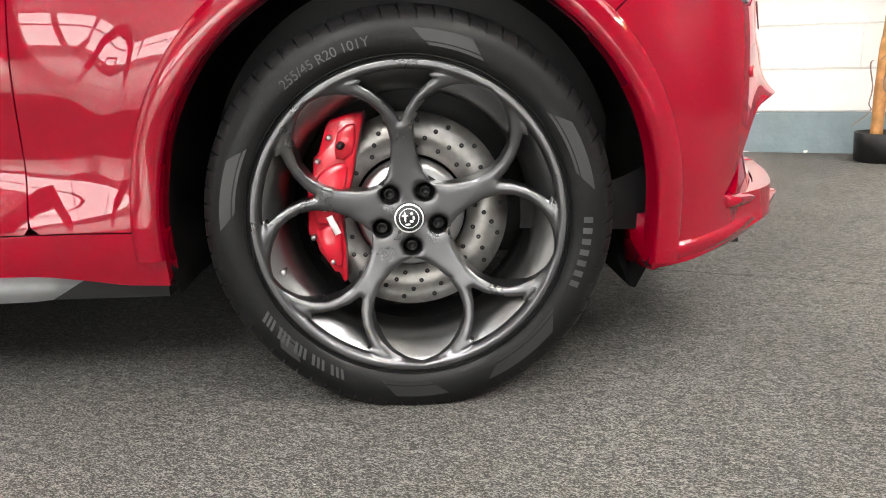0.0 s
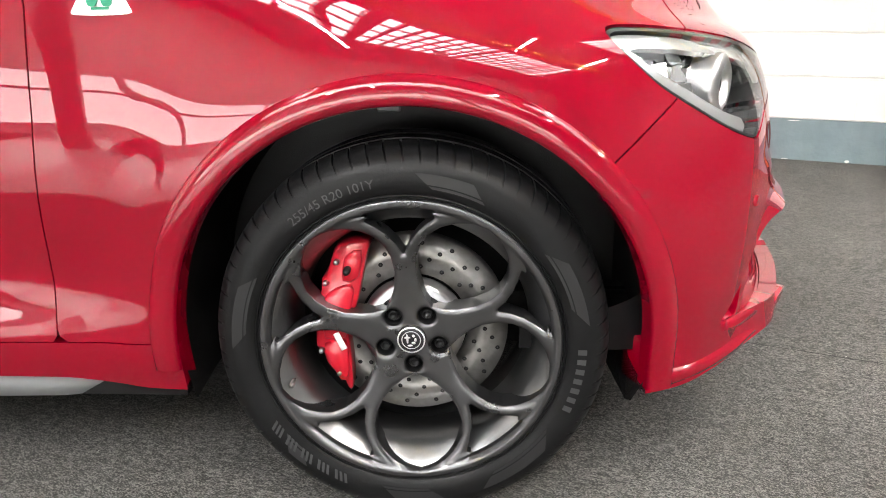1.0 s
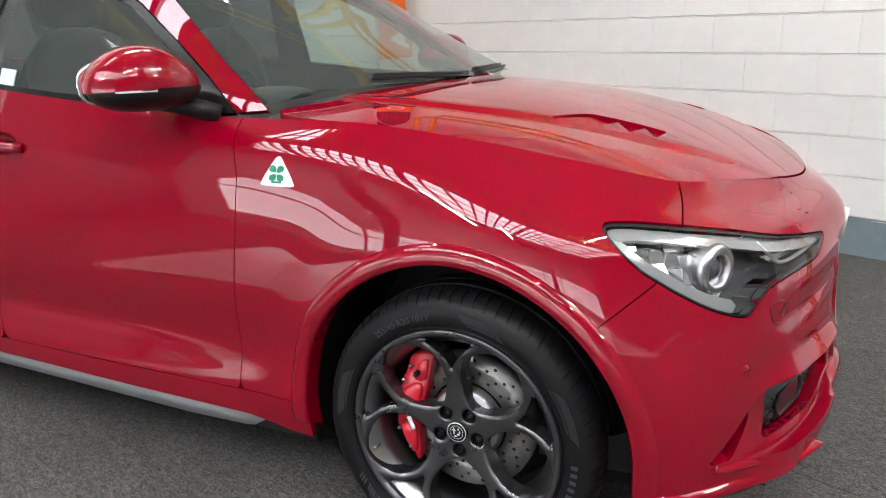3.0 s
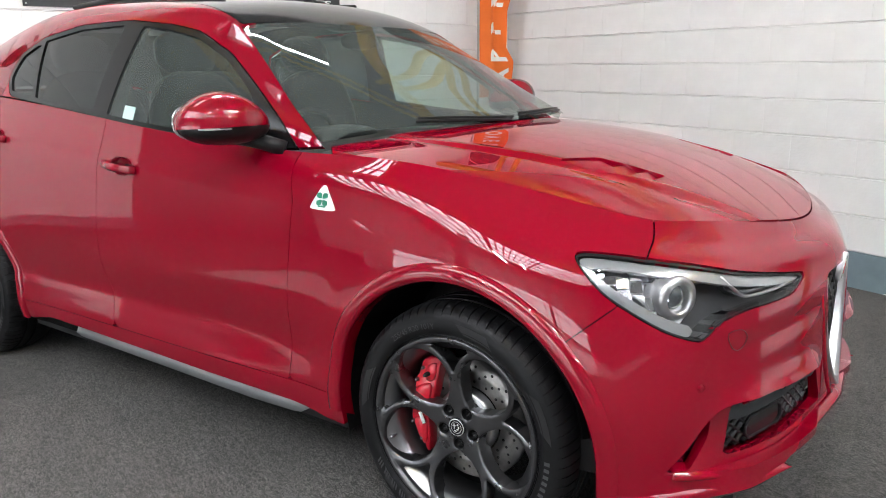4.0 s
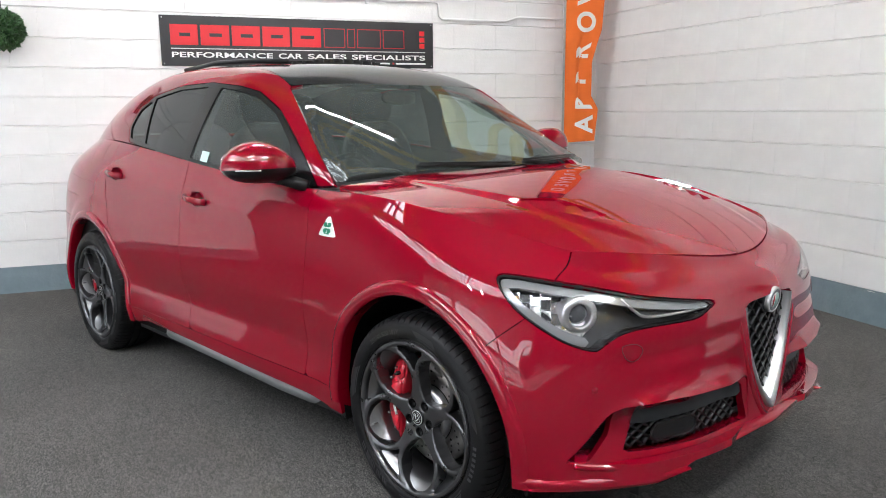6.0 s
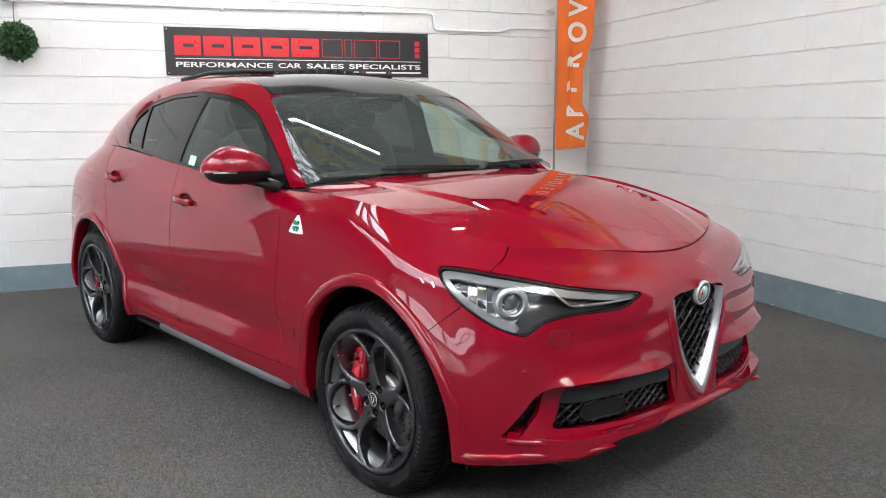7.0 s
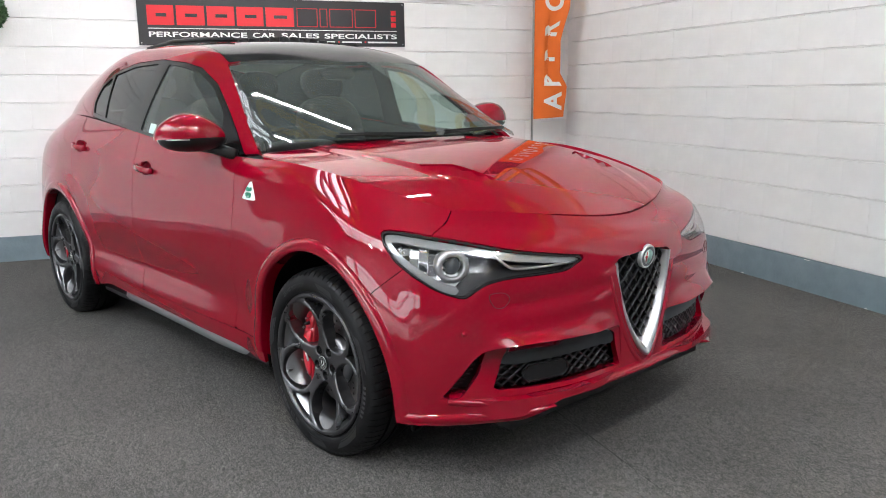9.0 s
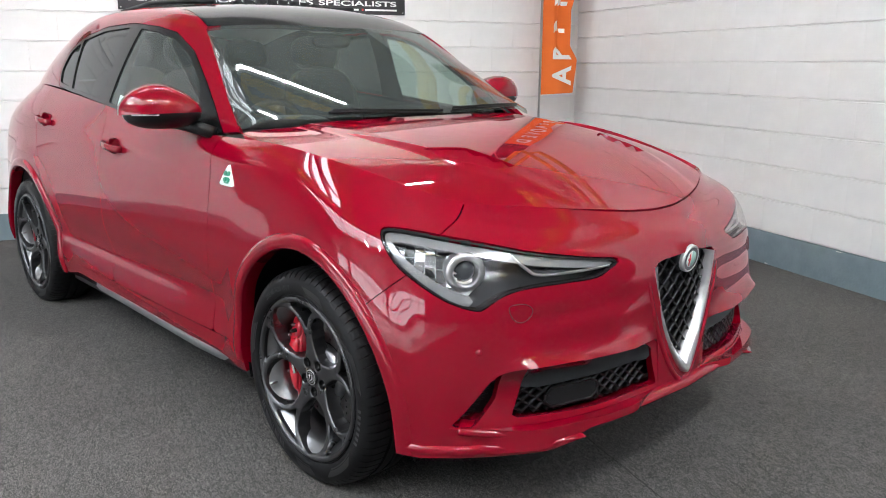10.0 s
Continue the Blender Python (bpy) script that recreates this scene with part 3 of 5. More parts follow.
_ridge = np.interp(HOOD[:, :, 0], (-.6, -.1, .35, .7), (.60, .545, .46, .30))
_t = np.clip((_ridge - np.abs(HOOD[:, :, 1])) / .06 + .5, 0, 1)
HOOD[:, :, 2] += .010 * (_t * _t * (3 - 2 * _t) - 1) * np.clip((.72 - HOOD[:, :, 0]) / .3, 0, 1)

def hood_z(x, y):
    i = np.clip(np.searchsorted(HX, x) - 1, 0, len(HX) - 2)
    f = (x - HX[i]) / (HX[i + 1] - HX[i])
    col = [HZ[i][k] * (1 - f) + HZ[i + 1][k] * f for k in range(6)]
    return float(np.interp(abs(y), HY, col))

# waterlines, rear centre to front centre: half widths and heights at shared stations
SIDE_X = (-3.45, -3.15, -2.82, -2.45, -2.0, -1.5, -1.0, -0.62, -0.3, 0.0)
REAR = ((-3.83, 0.0), (-3.80, 0.42), (-3.69, 0.69), (-3.57, 0.785))
def waterline(z_rear, side_y, side_z, front, rear=REAR):
    row = [(x, -y, z_rear) for x, y in rear]
    row += [(x, -y, z) for x, y, z in zip(SIDE_X, side_y, side_z)]
    row += [(x, -y, z) for x, y, z in front]
    return row
def flat(z):
    return (z,) * 10
WATER = [
    waterline(0.30, (.86, .90, .92, .90, .90, .90, .90, .90, .91, .93), flat(.235),
              ((.25, .93, .25), (.44, .905, .25), (.585, .83, .268), (.70, .67, .285), (.78, .42, .298), (.808, .18, .308), (.825, 0, .312))),
    waterline(0.40, (.90, .93, .95, .93, .925, .925, .925, .925, .93, .945), flat(.355),
              ((.25, .945, .35), (.44, .915, .34), (.59, .825, .335), (.70, .66, .335), (.782, .42, .345), (.810, .18, .36), (.828, 0, .365))),
    waterline(0.50, (.90, .94, .96, .925, .900, .895, .895, .905, .933, .955), flat(.47),
              ((.25, .955, .47), (.435, .93, .47), (.60, .835, .46), (.705, .655, .45), (.778, .40, .45), (.808, .18, .455), (.828, 0, .455))),
    waterline(0.65, (.878, .934, .965, .948, .937, .934, .934, .937, .945, .96), flat(.62),
              ((.24, .96, .62), (.42, .935, .62), (.60, .835, .61), (.705, .65, .60), (.778, .385, .60), (.808, .18, .60), (.832, 0, .60))),
    waterline(0.82, (.868, .926, .958, .948, .938, .933, .933, .934, .940, .95), flat(.80),
              ((.235, .95, .79), (.41, .915, .77), (.59, .815, .76), (.695, .63, .76), (.772, .37, .76), (.806, .18, .765), (.834, 0, .768))),
    waterline(0.98, (.845, .904, .935, .930, .926, .921, .919, .918, .919, .918), (.96, .96, .955, .95, .95, .95, .95, .95, .945, .935),
              ((.225, .92, .90), (.39, .885, .885), (.545, .775, .88), (.65, .595, .87), (.722, .36, .858), (.765, .18, .85), (.792, 0, .85)), ((-3.81, 0.0), (-3.78, 0.42), (-3.67, 0.67), (-3.56, 0.755))),
    waterline(1.12, (.782, .865, .908, .909, .907, .903, .900, .894, .890, .875), (1.10, 1.10, 1.09, 1.08, 1.07, 1.06, 1.055, 1.05, 1.035, .995),
              ((.22, .84, .965), (.385, .785, .94), (.495, .695, .92), (.595, .54, .905), (.678, .35, .89), (.722, .16, .883), (.738, 0, .88)), ((-3.74, 0.0), (-3.72, 0.40), (-3.62, 0.60), (-3.53, 0.70))),
    waterline(1.25, (.62, .725, .795, .835, .865, .88, .87, .83, .83, .79), (1.23, 1.245, 1.25, 1.235, 1.205, 1.16, 1.12, 1.10, 1.102, 1.063),
              [(x, y, hood_z(x, y)) for x, y in ((.22, .745), (.40, .69), (.485, .625), (.56, .50), (.64, .33), (.69, .15), (.705, 0))], ((-3.60, 0), (-3.59, .32), (-3.55, .48), (-3.51, .55))),
]
def mirrored(row):
    return row + [(x, -y, z) for x, y, z in row[-2::-1]]
BODY = bspline([mirrored(r) for r in WATER], 10, 12)      # [up, along]
# the wings swell out round the wheel openings
for cx in (0.0, -2.818):
    r_ = np.hypot(BODY[:, :, 0] - cx, BODY[:, :, 2] - .36)
    t_ = np.clip((.585 - r_) / .065, 0, 1)
    BODY[:, :, 1] += np.sign(BODY[:, :, 1]) * .006 * t_ * t_ * (3 - 2 * t_) * np.clip((np.abs(BODY[:, :, 1]) - .6) / .2, 0, 1)

# even out the wings between the stations
def eased(P, axis):
    Q = P.copy()
    a, b, c = [[slice(None)] * 3 for _ in range(3)]
    a[axis], b[axis], c[axis] = slice(0, -2), slice(1, -1), slice(2, None)
    Q[tuple(b)] = .25 * P[tuple(a)] + .5 * P[tuple(b)] + .25 * P[tuple(c)]
    return Q
_w = np.clip((BODY[:, :, 0] + .55) / .2, 0, 1) * np.clip((.50 - BODY[:, :, 0]) / .15, 0, 1) * np.clip((BODY[:, :, 2] - .66) / .1, 0, 1)
for _ in range(14):
    BODY += (eased(eased(BODY, 1), 0) - BODY) * _w[:, :, None]

# cross-sections of the cabin, belt to roof centre
CABIN_X = (-0.34, -0.5, -0.8, -1.2, -1.5, -1.9, -2.3, -2.7, -3.1, -3.4, -3.65)
CABIN = (
    ((.775, 1.115), (.77, 1.118), (.765, 1.12), (.75, 1.123), (.70, 1.128), (.35, 1.150), (0, 1.155)),
    ((.775, 1.13), (.77, 1.135), (.765, 1.14), (.75, 1.15), (.70, 1.165), (.35, 1.225), (0, 1.24)),
    ((.845, 1.105), (.80, 1.19), (.75, 1.255), (.715, 1.30), (.66, 1.325), (.35, 1.38), (0, 1.395)),
    ((.875, 1.13), (.80, 1.30), (.69, 1.46), (.635, 1.535), (.575, 1.56), (.33, 1.595), (0, 1.605)),
    ((.88, 1.16), (.815, 1.33), (.715, 1.525), (.66, 1.58), (.59, 1.612), (.33, 1.645), (0, 1.655)),
    ((.87, 1.20), (.81, 1.36), (.72, 1.54), (.67, 1.595), (.60, 1.63), (.33, 1.66), (0, 1.67)),
    ((.84, 1.23), (.79, 1.38), (.715, 1.53), (.665, 1.585), (.595, 1.62), (.33, 1.65), (0, 1.66)),
    ((.80, 1.25), (.755, 1.365), (.69, 1.465), (.64, 1.52), (.575, 1.557), (.33, 1.60), (0, 1.61)),
    ((.735, 1.245), (.69, 1.325), (.635, 1.395), (.59, 1.44), (.525, 1.475), (.32, 1.55), (0, 1.56)),
    ((.64, 1.23), (.60, 1.285), (.56, 1.33), (.525, 1.36), (.47, 1.39), (.30, 1.42), (0, 1.43)),
    ((.50, 1.235), (.48, 1.245), (.46, 1.255), (.44, 1.26), (.40, 1.27), (.30, 1.28), (0, 1.285)),
)
TOP = bspline([[(x, -y, z) for y, z in c] + [(x, y, z) for y, z in c[-2::-1]] for x, c in zip(CABIN_X, CABIN)], 12, 8)

# the doors' shoulder crease and the step out to the sill
X_, Y_, Z_ = BODY[:, :, 0], BODY[:, :, 1], BODY[:, :, 2]
fade = np.clip((X_ + 2.95) / .35, 0, 1) * np.clip((-.60 - X_) / .5, 0, 1) * (np.abs(Y_) > .6)
dz_ = Z_ - np.interp(X_, (-2.7, -1.6, -.6), (1.085, 1.02, .935))
lo_ = np.clip((.485 - Z_) / .05, 0, 1)
BODY[:, :, 1] += np.sign(Y_) * fade * (.006 * np.where(dz_ > 0, np.exp(-np.abs(dz_) / .03), np.exp(-np.abs(dz_) / .10)) + .009 * lo_ * lo_ * (3 - 2 * lo_))

def grid_mesh(G):
    n, m = G.shape[:2]
    idx = np.arange(n * m).reshape(n, m)
    F = np.stack([idx[:-1, :-1], idx[:-1, 1:], idx[1:, 1:], idx[1:, :-1]], -1).reshape(-1, 4)
    return G.reshape(-1, 3), [tuple(f) for f in F]

S_BODY, S_TOP = grid_mesh(BODY), grid_mesh(TOP)
_v, _f = grid_mesh(HOOD)
S_HOOD = (_v, [tuple(reversed(f)) for f in _f])
from mathutils.bvhtree import BVHTree
body_tree = BVHTree.FromPolygons([tuple(v) for v in S_BODY[0]], S_BODY[1])
def side_y(x, z):
    """The right flank's y at a place in the side view."""
    p = body_tree.ray_cast(Vector((x, -3, z)), Vector((0, 1, 0)))[0]
    return p.y if p else -0.9
def front_x(y, z):
    p = body_tree.ray_cast(Vector((3, y, z)), Vector((-1, 0, 0)))[0]
    return p.x if p else 0.8

# ---- the car ----
car = tagged(new("car"), "glossy red sport utility car with dark alloy wheels", "car")
AXF, AXR, AXZ = 0.0, -2.818, 0.36
R_ARCH = 0.434
def arch_cut(cx):
    """Outside the wheel opening: a circle with straight legs."""
    def phi(V):
        d = np.hypot(V[:, 0] - cx, V[:, 2] - AXZ) - R_ARCH
        legs = np.where(V[:, 2] < AXZ, np.abs(V[:, 0] - cx) - R_ARCH, d)
        return -legs
    return phi
def headlight_coords(V):
    return np.stack([V[:, 0] - np.abs(V[:, 1]), V[:, 2]], 1)
HEADLIGHT = smooth_outline([(-.548, .899), (-.50, .838), (-.429, .795), (-.293, .739), (-.19, .713), (-.135, .708), (-.09, .728), (-.025, .750), (.089, .760),
             (.207, .761), (.345, .764), (.405, .782), (.446, .803), (.33, .817), (.091, .846), (-.137, .880), (-.34, .901), (-.49, .910)], 4)
in_headlight = poly(HEADLIGHT, coords=headlight_coords)
JOINT = [(.28, .625), (.352, .700), (.455, .792), (.487, .900), (.450, .975), (.445, 1.2)]
GRILLE = [(-.178, .762), (-.155, .65), (-.085, .488), (-.03, .412), (0, .396), (.03, .412), (.085, .488), (.155, .65), (.178, .762), (.09, .785), (0, .79), (-.09, .785)]
in_grille = poly(smooth_outline(GRILLE, 4), (1, 2))
mirror_y = lambda V: np.stack([-np.abs(V[:, 1]), V[:, 2]], 1)
LOWER = [(-.690, .378), (-.60, .372), (-.40, .366), (-.145, .374), (-.160, .44), (-.165, .498), (-.185, .511), (-.40, .517), (-.60, .523), (-.63, .505)]
in_lower = poly(LOWER, coords=mirror_y)
DUCT = [(-.735, .524), (-.752, .505), (-.792, .442), (-.838, .360), (-.786, .360), (-.724, .44), (-.694, .522)]
in_duct = poly(DUCT, coords=mirror_y)
BROW = [(-.148, .517), (-.185, .530), (-.40, .535), (-.60, .540), (-.70, .535), (-.748, .512), (-.79, .445), (-.840, .357), (-.70, .352), (-.40, .352), (-.135, .358)]
in_brow = poly(smooth_outline(BROW[:8], 4, False).tolist() + BROW[8:], coords=mirror_y)
def recess(V, F):
    """The lower face sinks in under the brow and comes out again at the lip."""
    d = .030 * np.clip((V[:, 2] - .350) / .13, 0, 1) * np.clip((np.abs(V[:, 1]) - .13) / .10, 0, 1)
    return V - normals_of(V, F) * d[:, None], F
front_only = lambda V: 0.2 - V[:, 0]
S_LOW = recess(*S_BODY)
def brow_flare(V, F):
    """The bumper turns out to a ledge above the brow."""
    ay = np.abs(V[:, 1])
    zb = np.interp(ay, (.148, .185, .40, .60, .70, .748, .80), (.517, .530, .535, .540, .535, .512, .43))
    h = V[:, 2] - zb
    fall = np.clip((.79 - ay) / .17, 0, 1)
    d = .040 * np.exp(-np.clip(h, 0, 1) / .032) * np.clip((ay - .15) / .14, 0, 1) * fall * fall * (3 - 2 * fall) * (V[:, 0] > .2)
    zc = np.interp(ay, (.15, .30, .50, .72), (.672, .660, .648, .640))
    w = np.clip((ay - .17) / .12, 0, 1) * np.clip((.76 - ay) / .14, 0, 1) * (V[:, 0] > .2)
    d += w * (.0035 * np.exp(-((V[:, 2] - zc + .02) / .030) ** 2) - .0070 * np.exp(-((V[:, 2] - zc - .025) / .026) ** 2))
    return V + normals_of(V, F) * d[:, None], F
S_BUMP = brow_flare(*S_BODY)

G = 0.0014
chin = lambda V: np.interp(np.abs(V[:, 1]), (0, .47, .56, .70), (.332, .326, .298, .20)) - V[:, 2]
bumper = panel("front_bumper", S_BUMP, [front_only, poly(JOINT + [(1.3, 1.2), (1.3, .1), (.28, .1)], grow=-G), arch_cut(AXF), outside(poly(HEADLIGHT, coords=headlight_coords, grow=.003)),
               outside(in_grille), outside(in_brow), chin], RED, car, 0.035)
panel("lower_fascia", S_LOW, [front_only, poly(smooth_outline(BROW[:8], 4, False).tolist() + BROW[8:], coords=mirror_y, grow=.001), outside(in_lower), outside(in_duct)], RED, bumper, 0.03)
FGAP = [(-.66, 1.2), (-.655, 1.11), (-.622, .96), (-.632, .78), (-.662, .5), (-.668, .352)]
BGAP = [(-1.66, 1.3), (-1.66, 1.15), (-1.685, .98), (-1.70, .80), (-1.705, .60), (-1.67, .42), (-1.655, .352)]
RGAP = [(-2.40, .352), (-2.40, .50), (-2.52, .78), (-2.58, .95), (-2.60, 1.3)]
fender_poly = FGAP + [(-.3, .352), (0, .352), (.28, .352)] + JOINT
fender = panel("front_fender", S_BODY, [right_side, poly(fender_poly, grow=-G), arch_cut(AXF), outside(poly(HEADLIGHT, coords=headlight_coords, grow=.003))], RED, car, left=True)
def ellipse(cx, cz, rx, rz):
    return lambda V: (np.hypot((V[:, 0] - cx) / rx, (V[:, 2] - cz) / rz) - 1) * min(rx, rz)
HANDLES = ((-1.525, 1.005), (-2.46, 1.075))
front_door = panel("front_door", S_BODY, [right_side, poly(FGAP[::-1] + BGAP, grow=-G), outside(ellipse(HANDLES[0][0], HANDLES[0][1], .062, .036))], RED, car, left=True)
rear_door = panel("rear_door", S_BODY, [right_side, poly(BGAP[::-1] + RGAP[::-1], grow=-G), arch_cut(AXR), outside(ellipse(HANDLES[1][0], HANDLES[1][1], .062, .036))], RED, car, left=True)
panel("rear_quarter", S_BODY, [lambda V: V[:, 0] + 2.3, poly(RGAP + [(-4.2, 1.3), (-4.2, .26), (-3.24, .26), (-3.24, .352)], grow=-G), arch_cut(AXR)], RED, car)
SILL = [(-.42, .352), (-.42, .248), (-.52, .252), (-.66, .272), (-1.5, .290), (-2.15, .298), (-2.3, .27), (-2.4, .27), (-2.4, .352)]
sill = panel("side_sill", S_BODY, [right_side, poly(SILL, grow=-.001), arch_cut(AXF), arch_cut(AXR)], RED, car, 0.05, left=True)

LINER = noisy(mat("felt_liner", (.005, .005, .005), .95, Specular_IOR_Level=.1), 60, .3, .3, 300)
# dark structure behind the gaps and under the floor
inner = moved(*S_BODY, -0.028)
panel("body_frame", inner, [lambda V: V[:, 2] - 1.24, arch_cut(AXF), arch_cut(AXR), outside(in_headlight), outside(in_grille), outside(in_brow), chin], LINER, car, 0.0)

# bonnet
top_row = BODY[-1]
half = len(top_row) // 2
edge_r = [p for p in top_row[: half + 1] if p[0] > -0.56]
outline = [(-.565, -.80)] + [(float(p[0]), float(p[1])) for p in edge_r] + [(float(p[0]), -float(p[1])) for p in edge_r[-2::-1]] + [(-.565, .80), (-.50, .60), (-.43, .30), (-.40, 0), (-.43, -.30), (-.50, -.60)]
SCOOP = [(.085, -.50), (.16, -.375), (.365, -.335), (.355, -.425), (.20, -.50)]
in_scoop = poly(SCOOP, coords=lambda V: np.stack([V[:, 0], -np.abs(V[:, 1])], 1))
bonnet = panel("bonnet", S_HOOD, [poly(outline, (0, 1), grow=-.0035), outside(in_scoop)], RED, car, 0.02)

# cabin
WIN_TOP = [(-.665, 1.092), (-.80, 1.203), (-.93, 1.293), (-1.117, 1.416), (-1.3, 1.498), (-1.45, 1.527), (-1.70, 1.550), (-2.01, 1.541), (-2.30, 1.497), (-2.47, 1.432), (-2.53, 1.33), (-2.49, 1.25)]
WIN_BOT = [(-2.27, 1.228), (-1.62, 1.170), (-1.3, 1.142), (-.85, 1.112)]
WS_SIDE = [(-.575, -.803), (-.62, -.791), (-.768, -.750), (-.919, -.701), (-1.0, -.676), (-1.142, -.632), (-1.095, -.42), (-1.058, -.2), (-1.047, 0)]
ws_poly = WS_SIDE + [(x, -y) for x, y in WS_SIDE[-2::-1]] + [(-.45, .6), (-.38, .3), (-.36, 0), (-.38, -.3), (-.45, -.6)]
in_ws = poly(ws_poly, (0, 1))
ROOFG = [(-1.147, -.622), (-1.098, -.42), (-1.061, -.2), (-1.050, 0), (-1.061, .2), (-1.098, .42), (-1.147, .622), (-1.22, .612), (-1.5, .585), (-2.75, .555), (-2.95, .50), (-2.95, -.50), (-2.75, -.555), (-1.5, -.585), (-1.22, -.612)]
OPENING = [(-1.52, -.40), (-1.52, .40), (-1.98, .40), (-1.98, -.40)]
in_opening = poly(OPENING, (0, 1))
GLASS = mat("clear_glass", (0.9, 0.95, 0.93), 0.0)
def glass_nodes(m, tint, rough=0.0, ior=1.45, haze=0.0):
    t = m.node_tree
    t.nodes.clear()
    o, mx, tr, gl, fr, pw, ml = (t.nodes.new(k) for k in ("ShaderNodeOutputMaterial", "ShaderNodeMixShader", "ShaderNodeBsdfTransparent", "ShaderNodeBsdfGlossy", "ShaderNodeLayerWeight", "ShaderNodeMath", "ShaderNodeMath"))
    tr.inputs[0].default_value = (*tint, 1)
    gl.inputs["Roughness"].default_value = rough
    f0 = ((ior - 1) / (ior + 1)) ** 2 * 1.2
    fr.inputs["Blend"].default_value = .5
    pw.operation, ml.operation = "POWER", "MULTIPLY_ADD"
    pw.inputs[1].default_value, ml.inputs[1].default_value, ml.inputs[2].default_value = 5.0, 1 - f0, f0
    t.links.new(fr.outputs["Facing"], pw.inputs[0]); t.links.new(pw.outputs[0], ml.inputs[0])
    t.links.new(ml.outputs[0], mx.inputs[0]); t.links.new(tr.outputs[0], mx.inputs[1]); t.links.new(gl.outputs[0], mx.inputs[2]); t.links.new(mx.outputs[0], o.inputs[0])
    if haze:
        # pale diffuse layer: haze of the reflected ceiling, put into the pane's colour
        df, m2 = t.nodes.new("ShaderNodeBsdfDiffuse"), t.nodes.new("ShaderNodeMixShader")
        df.inputs[0].default_value = (.70, .80, .75, 1)
        m2.inputs[0].default_value = haze
        t.links.new(mx.outputs[0], m2.inputs[1]); t.links.new(df.outputs[0], m2.inputs[2]); t.links.new(m2.outputs[0], o.inputs[0])
glass_nodes(GLASS, (.58, .69, .645), 0.0, 1.55, .055)
TINT = mat("privacy_glass", (0, 0, 0)); glass_nodes(TINT, (.07, .08, .08), 0.0, 1.6, .015)
LENS = mat("headlight_lens", (1, 1, 1)); glass_nodes(LENS, (.97, .97, .97), 0.0, 1.4)
roof = panel("roof_shell", S_TOP, [lambda V: np.maximum(-poly(WIN_TOP + WIN_BOT, grow=.003)(V), -10) * (np.abs(V[:, 1]) > .3) - 10 * (np.abs(V[:, 1]) <= .3),
              outside(poly(ws_poly, (0, 1), grow=.003)), outside(poly(ROOFG, (0, 1), grow=.003)), lambda V: V[:, 0] + .565], RED, car, 0.02)
panel("inner_lining", moved(*S_TOP, -.022), [lambda V: np.maximum(-poly(WIN_TOP + WIN_BOT, grow=.004)(V), -10) * (np.abs(V[:, 1]) > .3) - 10 * (np.abs(V[:, 1]) <= .3),
              outside(poly(ws_poly, (0, 1), grow=.006)), outside(poly(ROOFG, (0, 1), grow=.003)), lambda V: V[:, 0] + .62], mat("dark_lining", (.03, .03, .03), .9), car, 0.0)
_v = S_TOP[0].copy()
_in = (poly(ws_poly, (0, 1), grow=.01)(_v) < 0) & (_v[:, 2] > 1.0)
_z = even_fit(_v[_in][:, 0], _v[_in][:, 1], _v[_in][:, 2], 2, 2)(_v[:, 0], _v[:, 1])
_edge = np.interp(-_v[:, 0], [-p[0] for p in WS_SIDE[:6]], [-p[1] for p in WS_SIDE[:6]])
_z -= .0150 * np.clip((.08 - (_edge - np.abs(_v[:, 1]))) / .08, 0, 1) ** 2
_near = poly(ws_poly, (0, 1), grow=.2)(_v) < 0
_v[_near, 2] = _z[_near]
S_WS = (_v, S_TOP[1])
windscreen = panel("windscreen", S_WS, [in_ws], GLASS, car, 0.0)
windscreen.visible_shadow = False
panel("roof_glass", S_TOP, [poly(ROOFG, (0, 1), grow=-.001), outside(in_opening)], mat("black_roof_glass", (.01, .01, .011), .10, Specular_IOR_Level=.25), car, 0.02)
# side glass and its black surround
FG = [(-.85, 1.132), (-.95, 1.278), (-1.125, 1.397), (-1.3, 1.476), (-1.45, 1.507), (-1.60, 1.525), (-1.665, 1.192), (-1.3, 1.158)]
RG = [(-1.76, 1.205), (-1.71, 1.532), (-2.01, 1.522), (-2.275, 1.482), (-2.235, 1.245)]
QG = [(-2.262, 1.248), (-2.302, 1.476), (-2.445, 1.418), (-2.50, 1.33), (-2.475, 1.27)]
right = lambda V: V[:, 1] + .2
GLOSSB = mat("gloss_black", (.008, .008, .009), .08)
PILLAR = noisy(mat("pillar_black", (.007, .007, .0075), .22, Specular_IOR_Level=.35), 30, .1)
surround = panel("window_surround", S_TOP, [right, poly(WIN_TOP + WIN_BOT, grow=-.001), outside(poly(FG)), outside(poly(RG)), outside(poly(QG))], PILLAR, car, 0.02, left=True)
for nm, pl, mt in (("front_window", FG, GLASS), ("rear_window", RG, TINT), ("quarter_window", QG, TINT)):
    for ob in panel(nm, moved(*S_TOP, -.006), [right, poly(pl, grow=.004)], mt, car, 0.0, left=True):
        ob.visible_shadow = False

